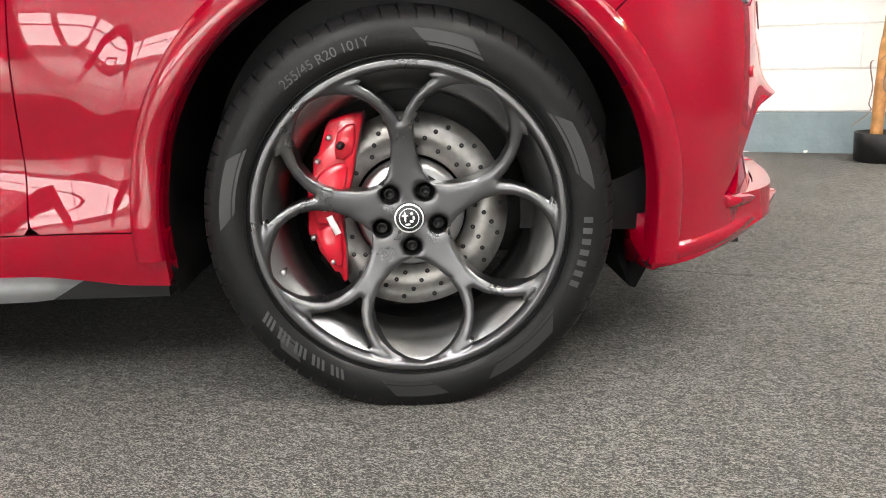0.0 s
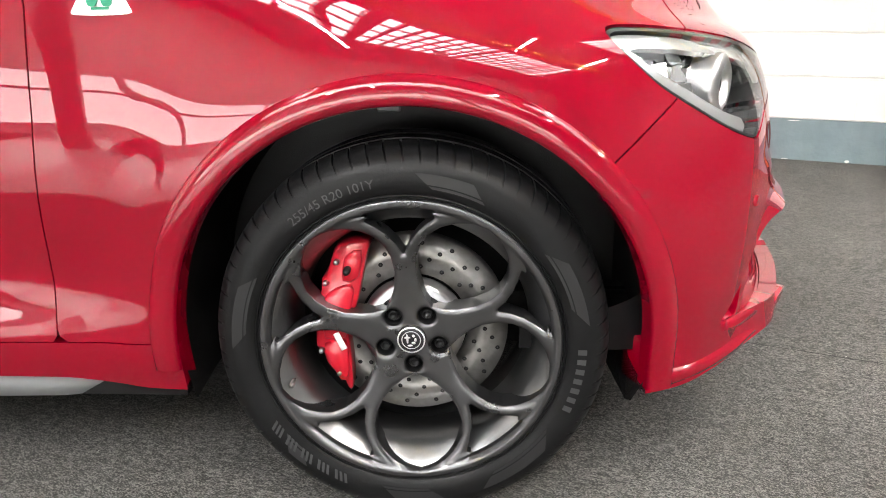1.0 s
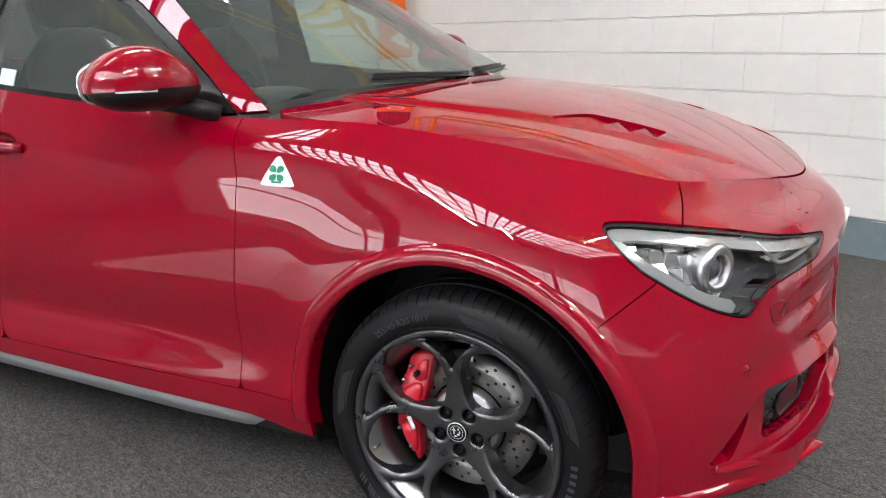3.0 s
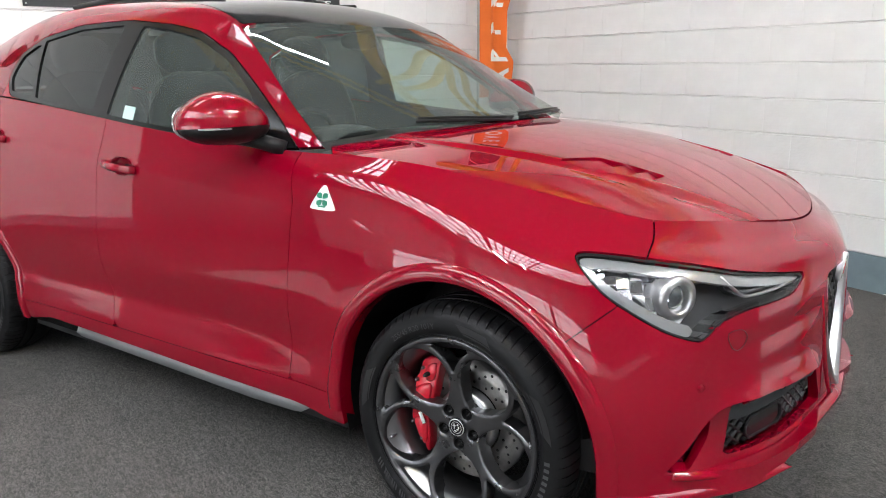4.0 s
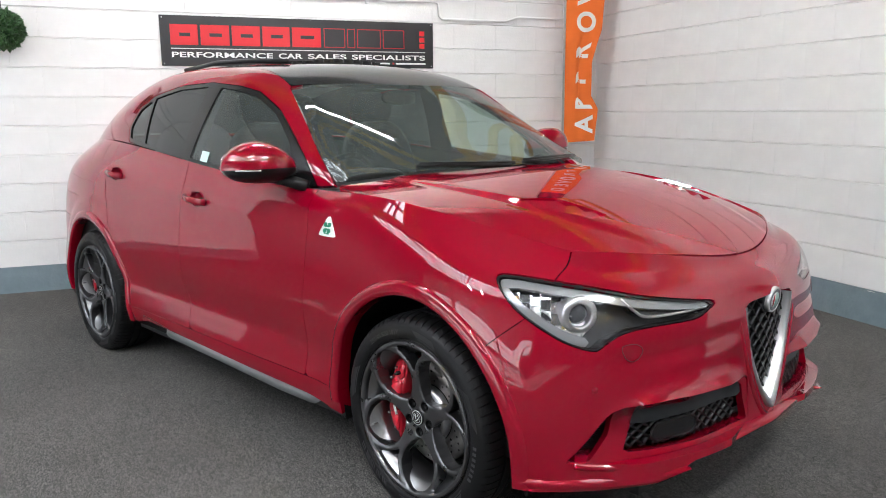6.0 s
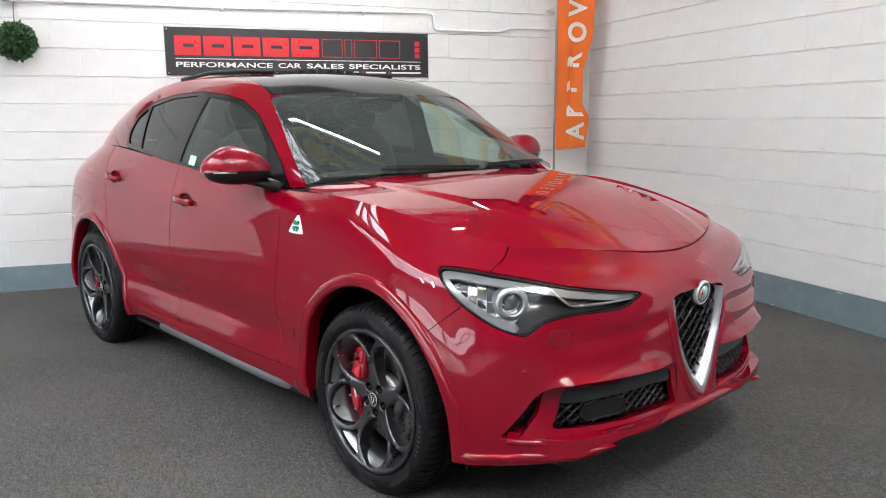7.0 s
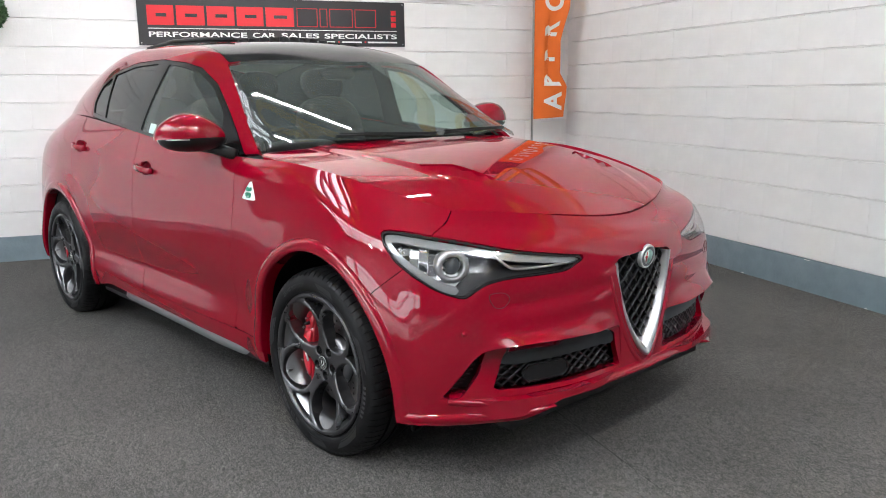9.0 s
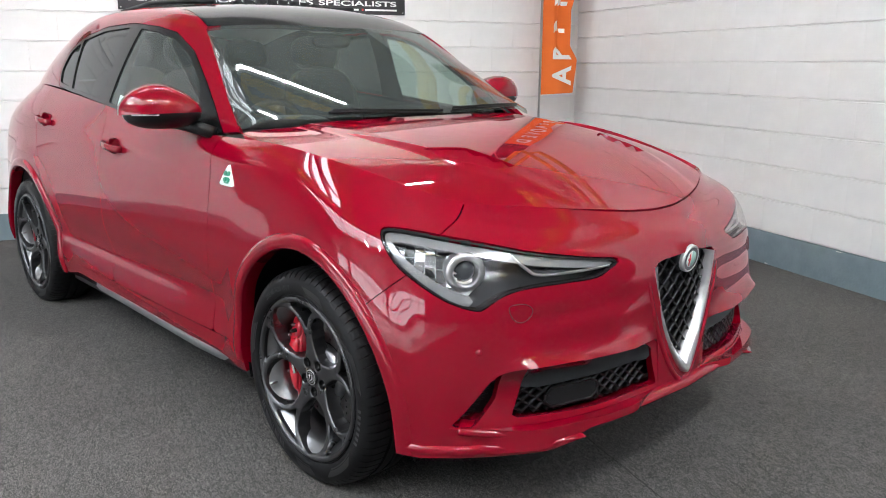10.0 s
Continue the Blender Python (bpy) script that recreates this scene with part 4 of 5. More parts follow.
# wheel arch mouldings
def arch_moulding(cx, sgn):
    prof = [(.486, .000), (.482, .008), (.470, .012), (.452, .013), (.441, .010), (.4345, .003), (.4335, -.02), (.4335, -.05)]
    V, F = [], []
    steps = [(-1, h) for h in np.linspace(.262, .36, 6)[:-1]] + [(0, a) for a in np.linspace(0, math.pi, 49)] + [(1, h) for h in np.linspace(.36, .30, 5)[1:]]
    for kind, v in steps:
        for r, o in prof:
            if kind == 0:
                x, z = cx + r * math.cos(v), AXZ + r * math.sin(v)
            else:
                x, z = cx + (-kind) * r, v
            rr = max(r, R_ARCH + .001)
            if kind == 0:
                y = side_y(cx + rr * math.cos(v), AXZ + rr * math.sin(v))
            else:
                y = side_y(cx - kind * rr, v)
            V.append((x, y - o, z))
    m = len(prof)
    for i in range(len(steps) - 1):
        for k in range(m - 1):
            F.append((i * m + k, (i + 1) * m + k, (i + 1) * m + k + 1, i * m + k + 1))
    return np.array(V), F
for cx in (AXF, AXR):
    vf = arch_moulding(cx, -1)
    add("wheel_arch_moulding", vf, RED, car)
    add("wheel_arch_moulding", flip(*vf), RED, car)
    # liner
    V, F = lathe([(.30, -.50), (.41, -.52), (.44, -.56), (.45, -.75), (.440, -.905)], 48, -.25, math.pi + .3, False)
    V = V + np.array((cx, 0, AXZ))
    add("arch_liner", (V, F), LINER, car)
    add("arch_liner", flip(V, F), LINER, car)
for s_ in (1, -1):
    bm = box(bmesh.new(), -.075, -.030, s_ * .69 - .008, s_ * .69 + .008, .745, .795, .004)
    box(bm, -.085, -.02, s_ * .69 - .012, s_ * .69 + .012, .765, .775, .003)
    part("hose_bracket", bm, STEELD, car)
bm = box(bmesh.new(), -3.5, .70, -.62, .62, .22, .34)
part("underbody", bm, BLACK, car)
bm = box(bmesh.new(), -.50, .42, -.56, .56, .30, .95)
part("engine_bay", bm, BLACK, car)
bm = box(bmesh.new(), -3.4, -2.45, -.56, .56, .30, .75)
part("boot_floor", bm, BLACK, car)
bm = box(bmesh.new(), -2.36, -.45, -.88, .88, .22, .36)
part("floor_pan", bm, BLACK, car)

# ---- wheels ----
RIM = noisy(mat("dark_alloy", (.10, .10, .105), .30, .9, Coat_Weight=.5, Coat_Roughness=.16), 30, .06, rough_amount=.04)
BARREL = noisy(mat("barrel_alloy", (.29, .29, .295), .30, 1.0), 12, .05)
# near-black colour stands in for the shade deep inside the barrel
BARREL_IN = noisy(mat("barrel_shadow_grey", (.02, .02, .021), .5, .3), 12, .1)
DISC = noisy(mat("cast_iron_disc", (.26, .25, .24), .40, .9), 60, .15, rough_amount=.06)
CALIPER = mat("red_caliper", (.44, .004, .018), .3, 0.0, Coat_Weight=.6, Coat_Roughness=.1)
STEEL = mat("steel", (.35, .35, .36), .3, 1.0)
def tyre_mesh():
    # radius, along (negative is outward)
    prof = [(.268, -.108), (.2735, -.1165), (.2775, -.1185), (.2790, -.1165), (.2815, -.1205), (.2835, -.1190), (.2865, -.1225), (.303, -.1275), (.323, -.1275), (.338, -.1215), (.350, -.112),
            (.3582, -.099), (.3625, -.083), (.3652, -.06), (.3660, -.045), (.3570, -.043), (.3570, -.035), (.3664, -.033), (.3667, 0),
            (.3570, .002), (.3570, .012), (.3664, .014), (.3660, .06), (.350, .110), (.325, .128), (.30, .125), (.268, .110)]
    V, F = [], []
    n = len(prof)
    pitch = 2 * math.pi / 74
    cols = [(p * pitch + o, g) for p in range(74) for o, g in ((0, 0), (.0010, 1), (.0105, 1), (.0115, 0), (.040, 0), (.065, 0))]
    for a, g in cols:
        for k, (r, y) in enumerate(prof):
            rr = r - g * (0, .0035, .006, .007, .007, .004)[k - 9] if 9 <= k <= 14 else r
            aa = a + (.006 * (k - 11) if 9 <= k <= 14 else 0)
            V.append((rr * math.cos(aa), y, rr * math.sin(aa)))
    seg = len(cols)
    for i in range(seg):
        j = (i + 1) % seg
        for k in range(n - 1):
            F.append((i * n + k, i * n + k + 1, j * n + k + 1, j * n + k))
    return np.array(V), F
def rim_face():
    rings, seg = np.linspace(.004, .2715, 100), 450
    V, F = [], []
    for r in rings:
        for i in range(seg):
            a = 2 * math.pi * i / seg
            V.append((r * math.cos(a), 0, r * math.sin(a)))
    for k in range(len(rings) - 1):
        for i in range(seg):
            j = (i + 1) % seg
            F.append((k * seg + i, k * seg + j, (k + 1) * seg + j, (k + 1) * seg + i))
    V = np.array(V)
    # half width of the five egg-shaped openings along the radius
    er = np.array((.060, .072, .085, .105, .135, .165, .190, .212, .230, .246, .257, .2625, .270))
    ew = np.array((-.03, .000, .021, .041, .063, .0775, .0835, .0815, .0710, .052, .029, -.002, -.05))
    def fields(P):
        x, z = P[:, 0], P[:, 2]
        r, a = np.hypot(x, z), np.arctan2(z, x)
        d = np.abs((a - radians(54) + radians(36)) % radians(72) - radians(36))
        lat = r * np.sin(d)
        w = np.interp(r, er, ew)
        slope = np.interp(r, er, np.gradient(ew, er))
        gap = (lat - w) / np.sqrt(1 + np.minimum(np.abs(slope), 3.0) ** 2)
        y_open = np.minimum(np.minimum(gap - .0185, .2570 - r), r - .170)
        return r, gap, y_open
    def phi(P):
        r, gap, y_open = fields(P)
        return np.maximum(-gap, y_open)
    bolts = [(.0535 * math.cos(radians(54 + 72 * k)), .0535 * math.sin(radians(54 + 72 * k))) for k in range(5)]
    def pockets(P):
        return np.max([.0165 - np.hypot(P[:, 0] - cx, P[:, 2] - cz) for cx, cz in bolts], 0)
    V, F = clip(V, F, phi)
    V, F = clip(V, F, pockets)
    r, gap, y_open = fields(V)
    pk = np.max([.0165 - np.hypot(V[:, 0] - cx, V[:, 2] - cz) for cx, cz in bolts], 0)
    edge = np.minimum(np.minimum(gap, -y_open), -pk)
    t = np.clip(r / .262, 0, 1)
    y = -.080 - .036 * t ** 2.0 - .004 * np.clip((r - .257) / .006, 0, 1)
    V[:, 1] = y - .0045 * (1 - np.exp(-np.clip(edge, 0, 1) / .0028))
    return with_returns(V, F, .048, direction=(0, 1, 0))
def wheel_text(body, size, r, a_mid, y, material, parent, flipped=False):
    cu = bpy.data.curves.new("tmp", "FONT")
    cu.body, cu.size, cu.align_x, cu.extrude = body, size, "CENTER", 0.0
    tmp = bpy.data.objects.new("tmp", cu)
    me = bpy.data.meshes.new_from_object(tmp)
    V = []
    for v in me.vertices:
        a = a_mid - v.co.x / r if not flipped else a_mid + v.co.x / r
        rr = r + v.co.y if not flipped else r - v.co.y
        V.append((rr * math.cos(a), y, rr * math.sin(a)))
    F = [tuple(p.vertices) for p in me.polygons]
    bpy.data.objects.remove(tmp)
    bpy.data.meshes.remove(me)
    return np.array(V), F
TYRE_MARK = mat("raised_rubber", (.035, .035, .037), .42)
def arc_band(r0, r1, a0, a1, y, seg=24, skew=0.0):
    V, F = [], []
    for i in range(seg + 1):
        t = i / seg
        a = a0 + (a1 - a0) * t
        V += [(r0 * math.cos(a), y(r0), r0 * math.sin(a)), (r1 * math.cos(a + skew), y(r1), r1 * math.sin(a + skew))]
    for i in range(seg):
        F.append((2 * i, 2 * i + 1, 2 * i + 3, 2 * i + 2))
    return np.array(V), F
def side_profile(r):
    return float(np.interp(r, (.2865, .303, .323, .338, .350), (-.1225, -.1275, -.1275, -.1215, -.112))) - .0012

def build_wheel():
    w = new("wheel")
    w.parent = car
    add("tyre", tyre_mesh(), TYRE, w, "black rubber tyre with grooved tread")
    tyre = w.children[-1]
    tyre.data.set_sharp_from_angle(angle=radians(40))
    spin = radians(3.0)
    rim = add("rim", rim_face(), RIM, w, "dark grey five loop alloy wheel")
    barrel = lathe([(.272, -.1215), (.2745, -.118), (.272, -.110), (.263, -.108), (.257, -.102), (.238, -.084), (.226, -.060), (.221, -.02), (.220, .012)], 128)
    add("rim_barrel", barrel, BARREL, w, "silver grey wheel barrel")
    # deep part of the barrel, its shade put into the colour
    add("inner_barrel", lathe([(.2202, .012), (.2215, .015), (.222, .09), (.250, .115)], 96), BARREL_IN, w, "inner barrel, coloured dark for the shade inside")
    lip = lathe([(.2745, -.112), (.2755, -.119), (.2725, -.1235), (.268, -.122), (.2655, -.117)], 128)
    add("rim_lip", lip, RIM, w)
    hub = lathe([(.001, -.06), (.075, -.06), (.080, -.04), (.080, .0)], 48)
    add("hub_carrier", hub, BLACK, w)
    cap = lathe([(.0005, -.0925), (.020, -.0922), (.0265, -.091), (.0275, -.0885), (.0275, -.08)], 48)
    c = add("centre_cap", cap, mat("cap_black", (.02, .02, .022), .15), w, "dark round centre cap with silver crest")
    # plain crest shapes on the cap
    ring = join(lathe([(.0235, -.0934), (.0262, -.0930)], 48), lathe([(.0165, -.0936), (.0180, -.0936)], 48))
    crest = [blob((x, -.0932, z), (rx, .0012, rz), 2, 12, 6) for x, z, rx, rz in ((-.007, .003, .0022, .010), (-.007, .005, .006, .002), (.005, .008, .003, .003), (.008, .000, .0025, .004), (.004, -.006, .004, .0025), (-.003, -.011, .005, .002))]
    add("crest", join(ring, *crest), mat("crest_silver", (.78, .78, .78), .3, .8), c)
    for k in range(5):
        a = radians(54 + 72 * k)
        bx, bz = .0535 * math.cos(a), .0535 * math.sin(a)
        V, F = lathe([(.001, -.070), (.006, -.070), (.0065, -.0765), (.0085, -.078), (.0105, -.074), (.0115, -.060), (.0160, -.058), (.0165, -.085)], 18)
        add("wheel_bolt", (V + np.array((bx, 0, bz)), F), BLACK, w)
    V, F = lathe([(.001, -.118), (.0045, -.118), (.005, -.105), (.0035, -.095), (.0035, -.07)], 14)
    add("valve", (V + np.array((.242 * math.cos(radians(198)), 0.005, .242 * math.sin(radians(198)))), F), STEEL, w)
    # brake
    disc = add("brake_disc", lathe([(.105, .0), (.105, -.022), (.180, -.022), (.180, .01)], 96), DISC, w, "drilled cast iron brake disc")
    V, F = lathe([(.0006, -.0226), (.0040, -.0226), (.0046, -.0222)], 8)
    hole = mesh_of("drill_hole", V, F, BLACK)
    for k in range(36):
        for q, rr in enumerate((.120, .136, .152, .167)):
            if (k + q) % 2 == 0:
                a = 2 * math.pi * (k + q * .35) / 36
                h = link("drill_hole", hole, disc)
                h.location = (rr * math.cos(a), 0, rr * math.sin(a))
    add("disc_bell", lathe([(.060, -.05), (.088, -.05), (.096, -.045), (.100, -.022)], 64), STEEL, w)
    def arc(r0, r1, a0, a1, n=18):
        A = np.linspace(radians(a0), radians(a1), n)
        return [(r0 * math.cos(a), r0 * math.sin(a)) for a in A] + [(r1 * math.cos(a), r1 * math.sin(a)) for a in A[::-1]]
    out = [(-.136, .160), (-.122, .180), (-.068, .187), (-.072, .160), (-.085, .115), (-.096, .075), (-.110, .036), (-.122, -.004), (-.122, -.050), (-.126, -.112), (-.134, -.112), (-.138, -.096), (-.147, -.096),
           (-.156, -.078), (-.170, -.055), (-.175, -.032), (-.186, -.021), (-.184, .007), (-.177, .070), (-.164, .092), (-.161, .115), (-.150, .126)]
    def face(points, y0, depth, bevel):
        pts = smooth_outline(points[::-1], 2)
        return extrude_outline(pts, depth, lambda u, v, q: (u, y0 + q, v), bevel)
    cal = add("brake_caliper", face(out, -.062, .08, .006), CALIPER, w, "glossy red brake caliper")
    for pts, y0 in (([(-.112, .158), (-.080, .170), (-.090, .118), (-.120, .112)], -.070), ([(-.118, .104), (-.101, .094), (-.116, .040), (-.127, .000), (-.166, .000), (-.166, .060), (-.152, .088)], -.073),
                    ([(-.127, -.008), (-.126, -.050), (-.131, -.085), (-.150, -.078), (-.166, -.045), (-.168, -.012)], -.071)):
        add("caliper_pad", face(pts, y0, .02, .005), CALIPER, cal)
    V, F = sweep([(-.130, -.0745, -.022), (-.143, -.0745, .012)], [(-.006, -.001), (.006, -.001), (.006, .001), (-.006, .001)], up=(0, 1, 0))
    W, H = sweep([(-.146, -.0755, .022), (-.150, -.0755, .056)], [(-.005, -.001), (.005, -.001), (.005, .001), (-.005, .001)], up=(0, 1, 0))
    for vf in ((V, F), (W, H)):
        add("caliper_mark", vf, mat("white_print", (.8, .8, .8), .4), cal)
    V, F = lathe([(.0005, -.092), (.0045, -.092), (.0050, -.086), (.0068, -.084), (.0070, -.066)], 14)
    add("bleed_nipple", (V + np.array((-.108, 0, .136)), F), BLACK, cal)
    for bx, bz in ((-.153, .110), (-.176, -.026), (-.146, -.074), (-.128, .150)):
        V, F = lathe([(.0005, -.073), (.0040, -.073), (.0050, -.070), (.0055, -.060)], 12)
        add("caliper_bolt", (V + np.array((bx, 0, bz)), F), STEEL, cal)
    # sidewall marks
    marks = [wheel_text("255/45 R20 101Y", .023, .301, radians(112), side_profile(.312), None, None)]
    add("size_marking", join(*marks), TYRE_MARK, tyre, "raised size marking 255/45 R20 101Y")
    yy = side_profile
    bands = []
    for a0, a1, sk in ((60, 78, .10), (12, 34, -.12), (150, 172, .1), (214, 222, .1), (-62, -36, -.12), (-105, -88, .1)):
        bands.append(arc_band(.298, .324, radians(a0), radians(a1), yy, 20, sk))
    satin = mat("satin_rubber", (.012, .012, .013), .36)
    for vf in bands:
        add("sidewall_band", vf, satin, tyre)
    blocks = []
    for a0 in range(7):
        a = radians(-27 + a0 * 3.6)
        blocks.append(arc_band(.302, .318, a + .006, a + .040, lambda r: yy(r) - .0004, 4))
    for a0 in range(5):
        a = radians(207 + a0 * 7.2)
        for b0, b1 in ((.01, .030), (.044, .062), (.076, .094)):
            blocks.append(arc_band(.297, .315, a + b0, a + b1, lambda r: yy(r) - .0004, 3, .03))
    for vf in blocks:
        add("maker_mark", vf, TYRE_MARK, tyre)
    return w
wheel = build_wheel()
wheel.matrix_basis = pose(AXF, -.824, .3595) @ Matrix.Rotation(radians(-3), 4, "Y")
copy_thing(wheel, pose(AXR, -.826, .3595) @ Matrix.Rotation(radians(20), 4, "Y"))
copy_thing(wheel, pose(AXF, .812, .3595, 0, 0, 180))
copy_thing(wheel, pose(AXR, .826, .3595, 0, 0, 180))

# ---- lamps, grille and trim of the car ----
SILVER = noisy(mat("satin_silver", (.58, .58, .59), .34, 1.0), 20, .04)
CHROME = mat("bright_reflector", (.80, .81, .82), .14, 1.0)
DRLM = mat("light_guide", (.36, .37, .375), .20, 0.5, Coat_Weight=1.0)
GREYSAT = noisy(mat("grey_satin", (.30, .31, .315), .45), 6, .08)
TRIM = noisy(mat("dark_trim", (.022, .025, .027), .38, Specular_IOR_Level=.4), 30, .1)
def on_lamp(q, z, depth=0.0):
    """A place on the right headlight's outer face; depth goes inwards."""
    d = Vector((-1, 1, 0)).normalized()
    p, n, _, _ = body_tree.ray_cast(Vector((q / 2 + 2, q / 2 - 2, z)), d)
    if p is None:
        p = Vector((.5, -.8, z))
    return p + d * depth
def path_on_lamp(points, depth, sub=5):
    return [on_lamp(a, b, depth) for a, b in smooth_outline(points, sub, False)]
right_front = lambda V: np.maximum(V[:, 1], .2 - V[:, 0])
lensV = cut(S_BODY, [right_front, poly(HEADLIGHT, coords=headlight_coords)])
HOUSING = mat("lamp_housing_dark", (.055, .056, .058), .15)
pieces = []
back = moved(*lensV, -.075)
pieces.append(("lamp_housing", with_returns(back[0], back[1], -.072), HOUSING, "gloss dark lamp housing"))
pieces.append(("lens", moved(*lensV, -.001), LENS, "clear headlight lens"))
rim_in = cut(S_BODY, [right_front, poly(HEADLIGHT, coords=headlight_coords), outside(poly(HEADLIGHT, coords=headlight_coords, grow=-.0045))])
pieces.append(("lamp_gasket", moved(*rim_in, -.004), BLACK, ""))
TOPBAND = [(-.540, .898), (-.49, .9065), (-.34, .897), (-.137, .876), (.091, .842), (.33, .8135), (.438, .8025), (.40, .790), (.30, .795), (.08, .818), (-.14, .852), (-.33, .874), (-.47, .884), (-.505, .880)]
band = cut(S_BODY, [right_front, poly(smooth_outline(TOPBAND, 3), coords=headlight_coords)])
pieces.append(("light_guide", with_returns(*moved(*band, -.014), .012), DRLM, "clear white daytime light guide"))
LOWBAND = [(-.542, .894), (-.497, .841), (-.427, .799), (-.293, .743), (-.19, .717), (-.165, .730), (-.18, .745), (-.28, .768), (-.405, .818), (-.470, .852), (-.508, .884)]
band = cut(S_BODY, [right_front, poly(smooth_outline(LOWBAND, 3), coords=headlight_coords)])
pieces.append(("indicator_guide", with_returns(*moved(*band, -.016), .012), DRLM, "clear lower light guide"))
pieces.append(("light_strip", tube(path_on_lamp([(.405, .786), (.26, .782), (.10, .784), (.04, .806), (-.02, .842)], .022, 5), .0045, 8), SILVER, "thin silver strip"))
bowl = cut(S_BODY, [right_front, poly([(-.515, .872), (-.47, .826), (-.40, .790), (-.29, .752), (-.20, .732), (-.16, .76), (-.17, .855), (-.34, .875), (-.49, .884)], coords=headlight_coords)])
pieces.append(("reflector_bowl", moved(*bowl, -.060), mat("pale_reflector", (.78, .79, .80), .30, .4), ""))
facets = []
rf = random.Random(3)
for iq in range(6):
    for iz in range(3):
        q0, q1 = -.49 + iq * .043, -.49 + (iq + 1) * .043 - .003
        lo = float(np.interp((q0 + q1) / 2, (-.50, -.43, -.30, -.22), (.858, .812, .768, .748)))
        z0, z1 = lo + (.872 - lo) * iz / 3, lo + (.872 - lo) * (iz + 1) / 3 - .002
        d = [.038 + rf.uniform(0, .022) for _ in range(4)]
        facets.append((np.array([tuple(on_lamp(a, b, c)) for a, b, c in ((q0, z0, d[0]), (q1, z0, d[1]), (q1, z1, d[2]), (q0, z1, d[3]))]), [(0, 1, 2, 3)]))
for fc in facets:
    pieces.append(("reflector_facet", fc, CHROME, ""))
refl2 = cut(S_BODY, [right_front, poly([(.06, .812), (.12, .792), (.36, .790), (.38, .797), (.10, .828), (.03, .835)], coords=headlight_coords)])
pieces.append(("reflector", with_returns(*moved(*refl2, -.045), .02), mat("dark_reflector", (.30, .31, .32), .2, 1.0), ""))
pc = on_lamp(-.205, .800, .055)
axis = Matrix.Translation(pc) @ (Vector((.86, -.50, -.02)).to_track_quat("-Y", "Z").to_matrix().to_4x4())
def placed(vf, m):
    return np.array([tuple(m @ Vector(v)) for v in vf[0]]), vf[1]
pieces.append(("projector_ring", placed(lathe([(.036, .03), (.036, -.018), (.041, -.024), (.056, -.016), (.058, -.008), (.058, .03)], 48), axis), SILVER, "silver projector ring"))
pieces.append(("projector_lens", placed(lathe([(.0005, -.016), (.010, -.0152), (.020, -.012), (.028, -.006), (.034, .004), (.036, .014)], 40), axis), mat("projector_glass", (.05, .055, .06), .02, 0.0, Coat_Weight=1.0), "dark glass projector lens"))
for side in (1, -1):
    hl = new("headlight")
    hl.parent = car
    hl["label"] = "clear headlight with silver projector and light guide"
    for nm, vf, mt, lb in pieces:
        ob = add(nm, vf if side == 1 else flip(*vf), mt, hl, lb)
        if nm == "lens":
            ob.visible_shadow = False

# shield grille
SH = smooth_outline(GRILLE, 4)
def in_poly(y, z, P):
    odd = False
    for (a, b), (c, d) in zip(P, np.roll(P, -1, 0)):
        if (b > z) != (d > z) and y < a + (c - a) * (z - b) / (d - b):
            odd = not odd
    return odd
def lattice(P, step, r, xoff, slope=1.05, ylim=None):
    """Crossing bars inside an outline of the front face."""
    P = np.array(P)
    y0, z0 = P.min(0); y1, z1 = P.max(0)
    bars = []
    for s in (1, -1):
        c = -2.0
        while c < 2.0:
            c += step
            run = []
            for y in np.linspace(y0, y1, 90):
                z = c + s * slope * y
                ok = z0 < z < z1 and in_poly(y, z, P)
                if ok:
                    run.append((front_x(y, z) + xoff, y, z))
                if (not ok or y == y1) and run:
                    if len(run) > 2:
                        q = run[:: max(1, len(run) // 6)]
                        if q[-1] != run[-1]:
                            q.append(run[-1])
                        bars.append(sweep(q, [(-r, -r * 2.2), (r, -r * 2.2), (r * .6, r * 2.2), (-r * .6, r * 2.2)], up=(1, 0, 0)))
                    run = []
    return join(*bars)
grille = new("shield_grille"); grille.parent = car
add("grille_backing", placed(extrude_outline(SH, .01, lambda u, v, w: (.735 - w, u, v)), Matrix()), BLACK, grille)
add("grille_mesh", lattice(SH, .056, .0030, -.034), BLACK, grille, "black diamond mesh")
vpath = [(-.178, .762), (-.170, .71), (-.152, .635), (-.117, .545), (-.077, .470), (-.036, .412), (0, .385), (.036, .412), (.077, .470), (.117, .545), (.152, .635), (.170, .71), (.178, .762)]
vp = smooth_outline(vpath, 4, False)
V, F = [], []
for i, (y, z) in enumerate(vp):
    d = vp[min(i + 1, len(vp) - 1)] - vp[max(i - 1, 0)]
    d = d / np.linalg.norm(d)
    nrm = np.array((-d[1], d[0]))       # points inside the shield
    if nrm[1] < 0 and abs(nrm[1]) > .2 and False:
        nrm = -nrm
    x = .838 - .036 * (abs(y) / .18)
    low = max(0.0, 1 - abs(z - .40) / .12)
    for a, b in ((-.006, -.012), (-.005, .004), (.000, .008), (.008, .006), (.016 + .012 * low, -.006), (.021 + .012 * low, -.045)):
        V.append((x + b, y + nrm[0] * a, z + nrm[1] * a))
for i in range(len(vp) - 1):
    for k in range(5):
        F.append((i * 6 + k, i * 6 + k + 1, (i + 1) * 6 + k + 1, (i + 1) * 6 + k))
add("shield_frame", (np.array(V), [tuple(reversed(f)) for f in F]), SILVER, grille, "satin silver shield frame")
